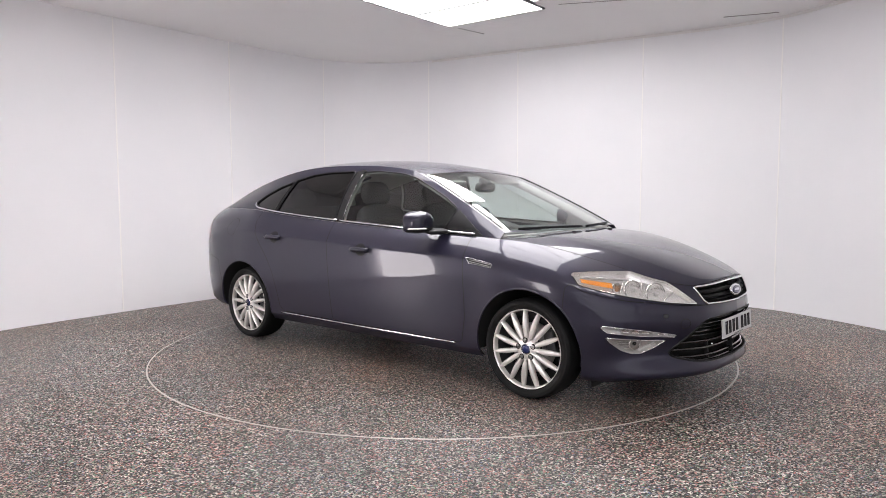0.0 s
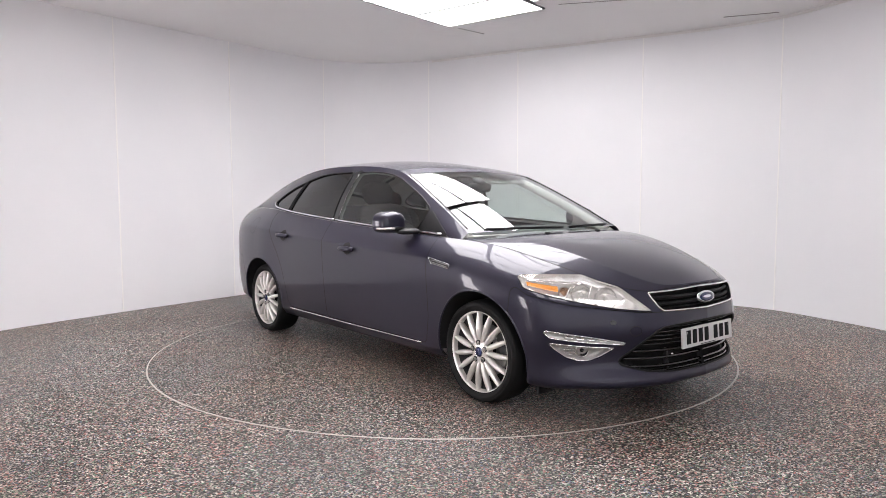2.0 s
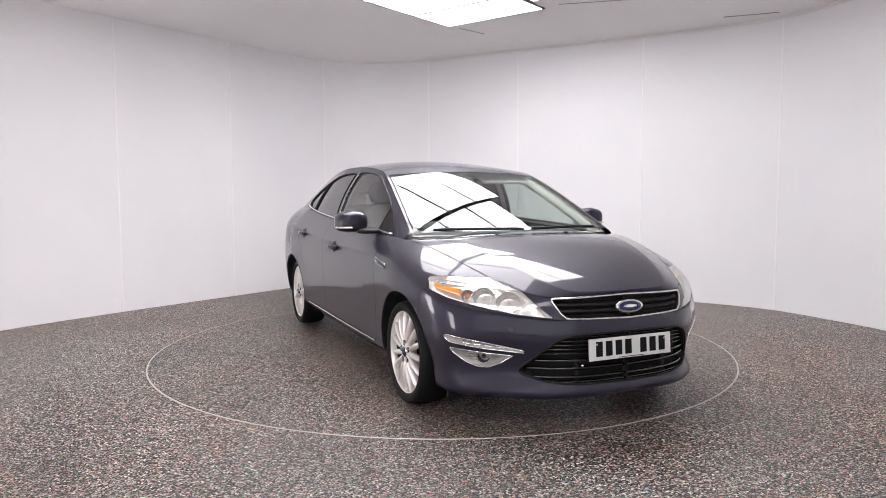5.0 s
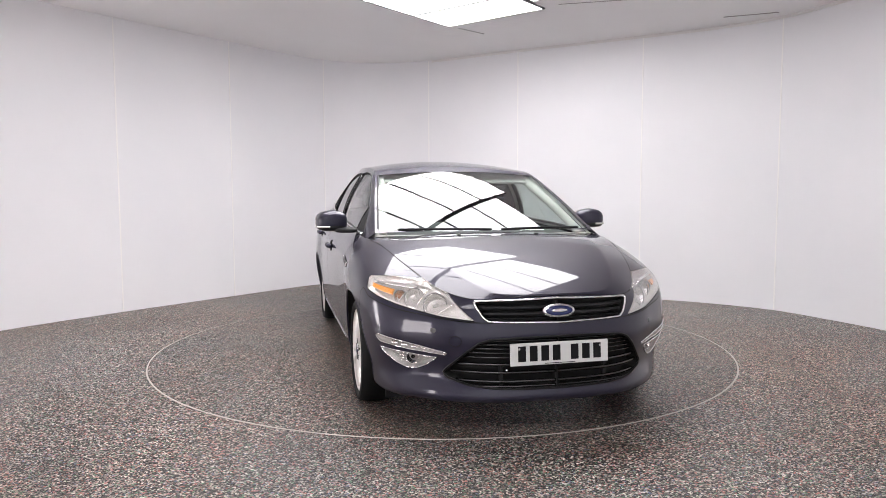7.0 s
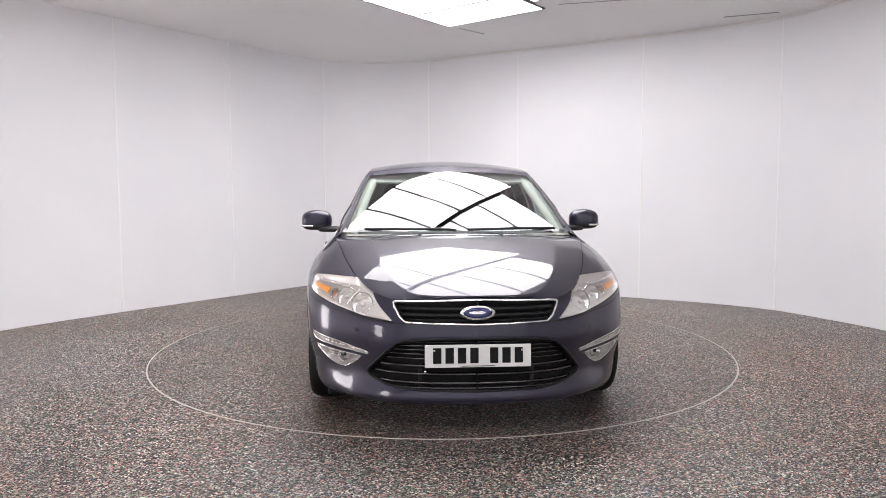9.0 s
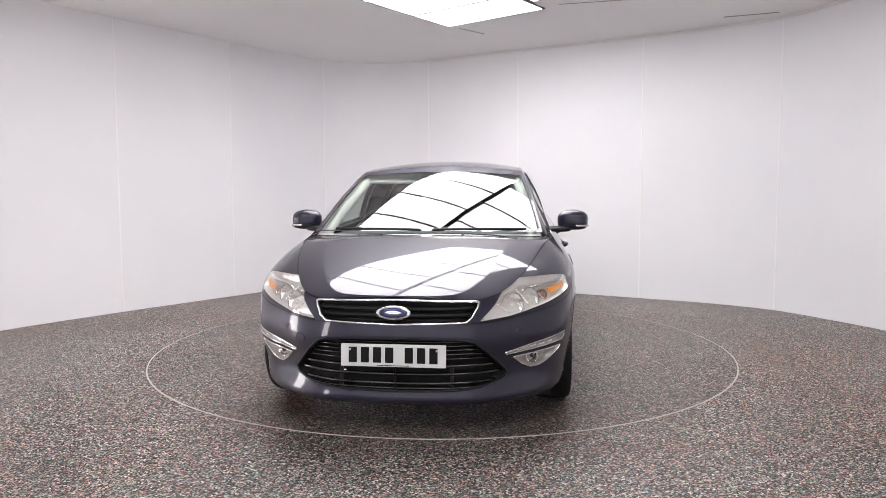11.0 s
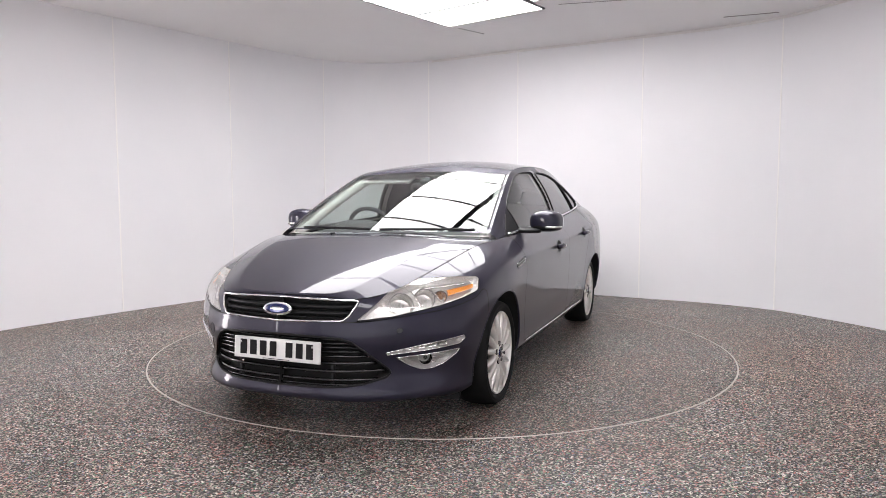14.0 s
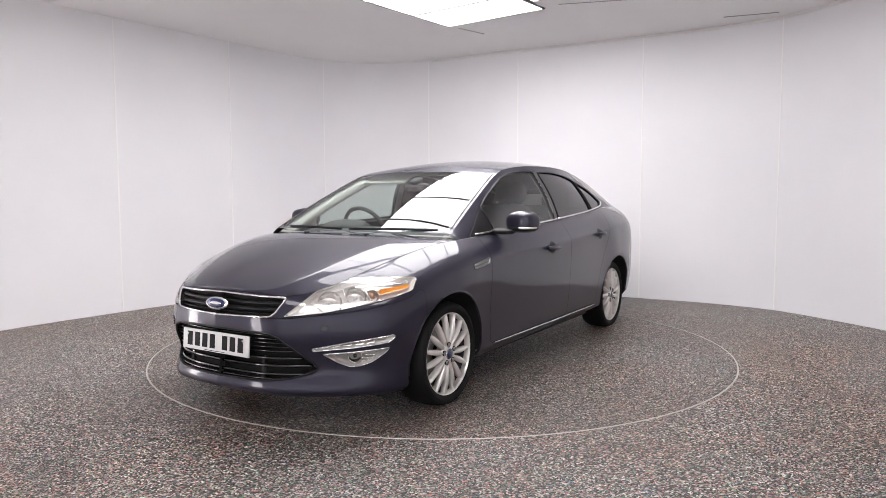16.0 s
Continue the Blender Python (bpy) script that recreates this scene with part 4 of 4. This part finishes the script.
def build_front(car, P, N, F):
    grille = mesh_object("grille", *both(piece(P, N, F["grille"], -0.05, gap=-0.004, sink=-0.05)), LINER, car, "black upper grille with chrome surround")
    for z, reach, r in ((.674, .396, .0105), (.640, .380, .0105), (.616, .366, .004)):
        mesh_object("slat", *slat(z, reach, 0.024, r, 1.0), BLACK, grille, "black grille slat")
    half = [(y, z) for y, z in GRILLE if y > 0.001]
    ring = on_side(yz, half, 0.002)
    loop = [tuple(q) for q in ring] + [tuple(q * [1, -1, 1]) for q in ring[::-1]]
    mesh_object("surround", *tube(loop, 0.0062, 8, closed=True), CHROME, grille, "chrome grille surround")
    intake = mesh_object("air_intake", *both(piece(P, N, F["intake"], -0.06, gap=-0.004, sink=-0.06)), LINER, car, "black lower air intake with slats")
    for z, reach, r in ((.505, .36, .0055), (.482, .405, .0055), (.459, .43, .0055), (.436, .45, .0055), (.412, .47, .0055), (.376, .495, .010), (.338, .53, .010), (.300, .50, .010), (.278, .40, .007)):
        mesh_object("slat", *slat(z, reach, 0.020, r, 0.9), GLOSS_BLACK, intake, "black plastic slat")
    for y in (-.28, .28):
        bm = box((0.02, 0.018, 0.13), (2.285, y, 0.32), (0, -6, 0), 0.003)
        part("strut", bm, BLACK, intake, "black upright strut")
    bm = bmesh.new()
    bmesh.ops.create_uvsphere(bm, u_segments=10, v_segments=6, radius=0.008, matrix=Matrix.Translation((2.305, -.255, .352)))
    part("sensor", bm, CHROME, intake, "tiny round sensor", True)
    half = [(y, z) for y, z in INTAKE if y > 0.001]
    ring = on_side(yz, half, 0.0)
    loop = [tuple(q) for q in ring] + [tuple(q * [1, -1, 1]) for q in ring[::-1]]
    mesh_object("intake_rim", *tube(loop, 0.006, 6, closed=True), BLACK, intake, "black intake rim")
    # number plate: seven dark bars stand for its characters
    plate = part("number_plate", box((0.010, 0.52, 0.111), (2.366, 0, 0.442), (0, -4, 0), 0.003), PLATE_WHITE, car, "white number plate with dark bars")
    for k in range(7):
        y = -0.200 + k * 0.0605 + (0.036 if k > 3 else 0)
        part("plate_bar", box((0.002, 0.041, 0.076), (2.3722, y, 0.445), (0, -4, 0), 0.0008), INK, plate, "dark upright bar")
    part("plate_bar", box((0.002, 0.16, 0.003), (2.3755, 0, 0.394), (0, -4, 0), 0.0005), INK, plate, "thin small bar")
    for y in (-0.215, 0.215):
        v, f = lathe([(0.001, 0.0012), (0.005, 0.001), (0.006, 0.0)], 12)
        mesh_object("plate_screw", [(2.3718 + b, y + a, 0.470 + c) for a, b, c in v], f, LENS_GREY, plate, "pale screw cap")
    for y, z in ((.60, .545), (-.60, .545)):
        q = on_side(yz, [(abs(y) + .0125 * math.cos(a), z + .0125 * math.sin(a)) for a in np.linspace(0, 2 * math.pi, 18, endpoint=False)], 0.0006)
        mesh_object("parking_sensor", *flip((list(q) + [q.mean(0)], [(i, (i + 1) % 18, 18) for i in range(18)]), 1 if y > 0 else -1), GLOSS_BLACK, car, "small round parking sensor")
    badge = mesh_object("badge", *flip(oval(0.0865, 0.0345, 0.012), 1), CHROME, car, "oval badge with chrome rim and blue field")
    badge.matrix_basis = pose(2.346, 0, .649, 0, -12, 0)
    mesh_object("badge_field", *oval(0.074, 0.0265, 0.0145), BADGE_BLUE, badge, "dark blue oval field")
    v, f = oval(0.050, 0.0105, 0.0156)
    mesh_object("badge_mark", v, f, CHROME, badge, "pale mark")
    # round towing-eye cap
    q = on_side(yz, [(.505 + .027 * math.cos(a), .498 + .027 * math.sin(a)) for a in np.linspace(0, 2 * math.pi, 28, endpoint=False)], 0.0003)
    mesh_object("towing_cap", *flip(tube(q, 0.0016, 5, closed=True), -1), LINER, car, "round towing-eye cap seam")


def oval(a, b, deep):
    """A domed oval that faces +x."""
    n, verts, faces = 40, [], []
    for k, (s, x) in enumerate(((1.0, 0), (1.0, deep * 0.6), (0.93, deep * 0.9), (0.6, deep), (0.02, deep))):
        verts += [(x, a * s * math.cos(2 * math.pi * i / n), b * s * math.sin(2 * math.pi * i / n)) for i in range(n)]
    for k in range(4):
        faces += [(k * n + i, k * n + (i + 1) % n, (k + 1) * n + (i + 1) % n, (k + 1) * n + i) for i in range(n)]
    return verts, faces


def wheel_parts(wheel):
    """A fifteen-spoke alloy wheel in its own space: the axle is y, outwards is +y."""
    prof = [(0.235, -0.20), (0.262, -0.205), (0.292, -0.195), (0.301, -0.17), (0.3045, -0.13), (0.3055, -0.09), (0.3045, -0.05), (0.300, -0.020), (0.2935, -0.001), (0.2905, 0.0005), (0.2885, 0.0065),
            (0.2835, 0.0095), (0.2815, 0.0085), (0.274, 0.0125), (0.266, 0.0125), (0.2635, 0.0105), (0.254, 0.009), (0.246, 0.003), (0.240, -0.005), (0.236, -0.012)]
    mesh_object("tyre", *lathe(prof, 96), RUBBER, wheel, "black road tyre")
    prof = [(0.239, -0.010), (0.2405, -0.001), (0.2390, 0.0015), (0.2360, 0.0), (0.232, -0.012), (0.228, -0.035)]
    mesh_object("rim", *lathe(prof, 96), ALLOY, wheel, "silver alloy rim")
    # the barrel's shade is in its colour, darker than the rim's alloy
    mesh_object("barrel", *lathe([(0.228, -0.035), (0.219, -0.09), (0.20, -0.19)], 64), ALLOY_DARK, wheel, "dark grey wheel barrel")
    # spokes: a rounded bar from hub to rim
    n = 15
    first = None
    for k in range(n):
        if first is None:
            verts, faces = [], []
            steps = 12
            for i in range(steps + 1):
                w = i / steps
                r = 0.050 + (0.237 - 0.050) * w
                half = 0.0078 + 0.0080 * math.sin(math.pi * w ** 0.9) + 0.0020 * w - 0.004 * max(0.0, w - 0.88) / 0.12
                crown = -0.008 + 0.012 * math.sin(math.pi * w ** 0.8) - 0.001 * w
                for dy, dx in ((-0.034, -0.75), (-0.009, -1.0), (-0.001, -0.55), (0.004, 0.0), (-0.001, 0.55), (-0.009, 1.0), (-0.034, 0.75)):
                    verts.append((dx * half, crown + dy, r))
            for i in range(steps):
                for j in range(6):
                    a = i * 7 + j
                    faces.append((a, a + 7, a + 8, a + 1))
            first = mesh_object("spoke", verts, faces, ALLOY, wheel)
        else:
            first_copy = new("spoke", first.data)
            first_copy.parent = wheel
            first_copy.matrix_basis = pose(0, 0, 0, 0, 360.0 / n * k, 0)
    hub = [(0.001, 0.0), (0.056, -0.001), (0.066, -0.005), (0.070, -0.014), (0.070, -0.05)]
    mesh_object("hub", *lathe(hub, 40), ALLOY, wheel, "silver hub face")
    mesh_object("hub_cap", *lathe([(0.001, 0.008), (0.018, 0.0075), (0.026, 0.005), (0.029, 0.0), (0.029, -0.004)], 28), BADGE_BLUE, wheel, "dark blue hub cap")
    mesh_object("cap_ring", *lathe([(0.0285, 0.001), (0.031, 0.004), (0.033, 0.0)], 28), CHROME, wheel, "chrome cap ring")
    for k in range(5):
        a = 2 * math.pi * k / 5 + math.pi / 2
        v, f = lathe([(0.001, 0.004), (0.0085, 0.0035), (0.0105, 0.0), (0.0115, -0.004)], 12)
        mesh_object("wheel_nut", [(x + 0.0545 * math.cos(a), y, z + 0.0545 * math.sin(a)) for x, y, z in v], f, STEEL, wheel, "dark steel wheel nut")
        # black ring on the hub face, painted as the shade round the nut
        v, f = lathe([(0.0165, -0.0045), (0.0165, 0.0015), (0.012, 0.0012)], 14)
        mesh_object("nut_recess_shade", [(x + 0.0545 * math.cos(a), y, z + 0.0545 * math.sin(a)) for x, y, z in v], f, LINER, wheel, "black ring for the shade in a nut recess")
    mesh_object("brake_disc", *lathe([(0.06, -0.082), (0.150, -0.082), (0.150, -0.10)], 40), STEEL, wheel, "steel brake disc")
    part("brake_caliper", box((0.07, 0.05, 0.16), (-0.13, -0.085, 0.03), (0, 8, 0), 0.012), ALLOY_DARK, wheel, "grey brake caliper")
    # a black disc put behind the spokes in place of shade
    mesh_object("wheel_shade", *lathe([(0.001, -0.13), (0.21, -0.13)], 32), LINER, wheel, "dark inside of the wheel")


def build_wheels(car):
    for x in (AXLE_F, AXLE_R):
        for s in (1, -1):
            wheel = new("wheel")
            wheel.parent = car
            wheel.matrix_basis = pose(x, s * (0.893 if x > 0 else 0.882), 0.303, 0, 0, 0 if s > 0 else 180) @ pose(0, 0, 0, 0, 5 if x > 0 else 17, 0)
            wheel_parts(wheel)


def soft_block(size, at, turn=(0, 0, 0), power=4.0, n=20):
    """A rounded block (superellipsoid)."""
    bm = bmesh.new()
    bmesh.ops.create_uvsphere(bm, u_segments=n * 2, v_segments=n, radius=1.0)
    for v in bm.verts:
        k = (abs(v.co.x) ** power + abs(v.co.y) ** power + abs(v.co.z) ** power) ** (-1 / power)
        v.co = Vector((v.co.x * k * size[0] / 2, v.co.y * k * size[1] / 2, v.co.z * k * size[2] / 2))
    bmesh.ops.transform(bm, matrix=pose(*at, *turn), verts=bm.verts[:])
    return bm


def build_cabin(car):
    part("dashboard", soft_block((0.62, 1.46, 0.30), (1.02, 0, 0.83), (0, 6, 0), 5), CABIN_DARK, car, "dark grey dashboard", True)
    part("binnacle", soft_block((0.22, 0.36, 0.10), (0.86, -0.37, 0.985), (0, 12, 0), 3), CABIN_DARK, car, "instrument hood", True)
    part("cabin_floor", box((2.9, 1.5, 0.03), (-0.3, 0, 0.30)), CABIN_DARK, car)
    ring = [(0.185 * math.cos(a), 0.185 * math.sin(a), 0) for a in np.linspace(0, 2 * math.pi, 40, endpoint=False)]
    wheel = mesh_object("steering_wheel", *tube(ring, 0.016, 8, closed=True), CABIN_DARK, car, "dark steering wheel with silver spokes")
    wheel.matrix_basis = pose(0.62, -0.37, 0.955, 0, -66, 0)
    part("wheel_hub", soft_block((0.13, 0.14, 0.05), (0, 0, -0.01), power=3), CABIN_DARK, wheel, "", True)
    for y in (-1, 1):
        part("wheel_spoke", box((0.035, 0.13, 0.014), (0, y * 0.12, -0.005), bevel=0.004), ALLOY, wheel, "silver steering wheel spoke")
    for y in (-0.37, 0.37):
        seat = part("front_seat", soft_block((0.52, 0.52, 0.17), (0.10, y, 0.50), (0, -6, 0), 4), SEAT_CLOTH, car, "dark grey cloth front seat", True)
        part("backrest", soft_block((0.17, 0.52, 0.66), (-0.24, y, 0.83), (0, -17, 0), 4), SEAT_CLOTH, seat, "", True)
        part("headrest", soft_block((0.11, 0.28, 0.19), (-0.375, y, 1.235), (0, -12, 0), 3), SEAT_CLOTH, seat, "", True)
        for dy in (-0.06, 0.06):
            mesh_object("headrest_post", *tube([(-0.35, y + dy, 1.10), (-0.37, y + dy, 1.20)], 0.006, 6), STEEL, seat)
    bench = part("rear_seat", soft_block((0.50, 1.30, 0.18), (-0.80, 0, 0.52), (0, -6, 0), 6), SEAT_CLOTH, car, "dark grey cloth rear bench", True)
    part("backrest", soft_block((0.17, 1.30, 0.62), (-1.13, 0, 0.82), (0, -22, 0), 6), SEAT_CLOTH, bench, "", True)
    for y in (-0.38, 0.38):
        part("headrest", soft_block((0.10, 0.26, 0.16), (-1.27, y, 1.17), (0, -12, 0), 3), SEAT_CLOTH, bench, "", True)
    part("parcel_shelf", box((0.55, 1.2, 0.02), (-1.55, 0, 1.06), (0, 2, 0), 0.005), CABIN_DARK, car)
    mirror_ob = part("rear_view_mirror", soft_block((0.045, 0.23, 0.075), (0.46, 0.0, 1.278), (0, 12, 0), 4), GLOSS_BLACK, car, "black rear-view mirror behind the windscreen", True)
    part("mirror_stem", soft_block((0.09, 0.08, 0.045), (0.455, 0, 1.325), (0, 26, 0), 3), CABIN_DARK, mirror_ob, "dark sensor housing", True)
    for y in (-0.36, 0.36):
        part("sun_visor", box((0.16, 0.40, 0.018), (0.33, y, 1.345), (0, 24, 0), 0.006), CABIN_PALE, car, "pale grey sun visor")


def build_details(car, doors):
    for sign in (1, -1):
        # bright belt strip that kicks up behind the quarter glass
        path = [(x, float(np.interp(x, BELT_X, BELT_Z)) + 0.014) for x in np.linspace(0.98, -1.27, 60)]
        path += [(-1.33, 1.108), (-1.39, 1.114), (-1.44, 1.124), (-1.468, 1.138), (-1.474, 1.155)]
        q = nearest_on_flank(path)
        split = [i for i, (x, y, z) in enumerate(q) if x < -0.33][0]
        for run, host in ((q[:split], "door_f"), (q[split:], "door_r")):
            mesh_object("belt_strip", *tube([(x, sign * (y + 0.006), z) for x, y, z in run], 0.0075, 8, 1.0), CHROME, doors[host, sign], "bright chrome belt strip")
        q = nearest_on_flank([(-.222 - .068 * k / 10, 1.392 - .345 * k / 10) for k in range(11)])
        mesh_object("pillar_strip", *tube([(x, sign * (y + 0.003), z) for x, y, z in q], 0.0028, 6), CHROME, doors["door_f", sign], "bright window edge strip")
        # sill strip
        q = on_side(xz, [(x, .272 + .004 * abs(x)) for x in np.linspace(0.90, -0.93, 40)], 0.003, False)
        mesh_object("sill_strip", *flip(tube(q, 0.0042, 6), sign), CHROME, car, "thin bright sill strip")
        # handles; a raised black oval stands in for the shade in the dish
        for x, z, host in ((.04, .832, "door_f"), (-.985, .884, "door_r")):
            dish = on_side(xz, [(x + .054 * math.cos(a) * r, z + .044 * math.sin(a) * r) for r in (1.0, 0.5) for a in np.linspace(0, 2 * math.pi, 28, endpoint=False)], 0.0035, False)
            faces = [(i, (i + 1) % 28, 28 + (i + 1) % 28, 28 + i) for i in range(28)] + [tuple(range(28, 56))]
            handle = mesh_object("door_handle", *flip((dish, faces), sign), LINER, doors[host, sign], "body-coloured pull handle over a dark dish")
            q = on_side(xz, [(x - .088 + .176 * k / 12, z + .004 * math.sin(math.pi * k / 12)) for k in range(13)], 0.0, False)
            pts = [tuple(p + np.array([0, 0.012 + 0.024 * math.sin(math.pi * k / 12) ** 0.5, 0])) for k, p in enumerate(q)]
            mesh_object("grip", *flip(tube(pts, 0.0155, 12, 1.15), sign), PAINT, handle, "body-coloured grip")
        # wing vent
        vent = mesh_object("wing_vent", *flip(sheet(xz, [(.995, .832), (1.205, .803), (1.205, .778), (1.03, .797)], 0.004, front=False), sign), BLACK, car, "chrome-edged wing vent")
        loop = on_side(xz, smooth_outline([(.995, .832), (1.205, .803), (1.205, .778), (1.03, .797)], 60, True), 0.005, False)
        mesh_object("vent_frame", *flip(tube(loop, 0.0017, 6, closed=True), sign), CHROME, vent, "chrome vent frame")
        for k in range(2):
            q = on_side(xz, [(1.03 + .165 * i / 8, .819 - .012 * k - (.0215) * i / 8) for i in range(9)], 0.007, False)
            mesh_object("vent_bar", *flip(tube(q, 0.0022, 6), sign), STEEL, vent, "thin chrome vent bar")
        # door mirror
        mirror_ob = part("door_mirror", door_mirror(sign), PAINT, car, "body-coloured door mirror with clear indicator", True)
        part("mirror_glass", box((0.004, 0.15, 0.085), (.578, sign * .972, 1.045), (0, 4, -8 * sign), 0.001), CHROME, mirror_ob, "mirror glass")
        part("mirror_foot", soft_block((0.10, 0.16, 0.034), (.71, sign * .872, .984), (0, 8, 24 * sign), 3.5), BLACK, mirror_ob, "black mirror foot", True)
        part("lower_cap", soft_block((0.165, 0.19, 0.052), (.640, sign * .972, 1.003), (0, 0, -10 * sign), 3.2), BLACK, mirror_ob, "black lower mirror shell", True)
        strip = []
        for a in np.linspace(0.12, 1.57, 16):
            q = pose(.630, sign * .972, 1.006, 0, 0, -10 * sign) @ Vector((.090 * abs(math.cos(a)) ** 0.62, sign * .106 * math.sin(a) ** 0.56, 0))
            strip.append(tuple(q))
        mesh_object("side_indicator", *tube(strip, 0.0085, 6, 0.9), LAMP_WHITE, mirror_ob, "clear side indicator")


def door_mirror(sign):
    bm = soft_block((0.185, 0.212, 0.135), (0, 0, 0), power=3.2)
    for v in bm.verts:
        if v.co.x < -0.045:
            v.co.x = -0.045 + (v.co.x + 0.045) * 0.25
        v.co.z += 0.012 * (1 - abs(v.co.y) / 0.1) if v.co.z > 0 else 0
    bmesh.ops.transform(bm, matrix=pose(.630, sign * .972, 1.040, 0, 0, -10 * sign), verts=bm.verts[:])
    return bm


CAR_X, CAR_Y = -0.049, 0.033


def turning(t):
    return -40.36 - 5.1293 * t


def motions():
    rows, car_rows = [], []
    for k in range(33):
        t = k * 0.5
        a = turning(t)
        rows.append((t, pose(0, 0, 0, 0, 0, a)))
        car_rows.append((t, pose(0, 0, 0, 0, 0, a) @ pose(CAR_X, CAR_Y, 0)))
    walk(turntable, rows)
    walk(car, car_rows)


car = build_car()
motions()
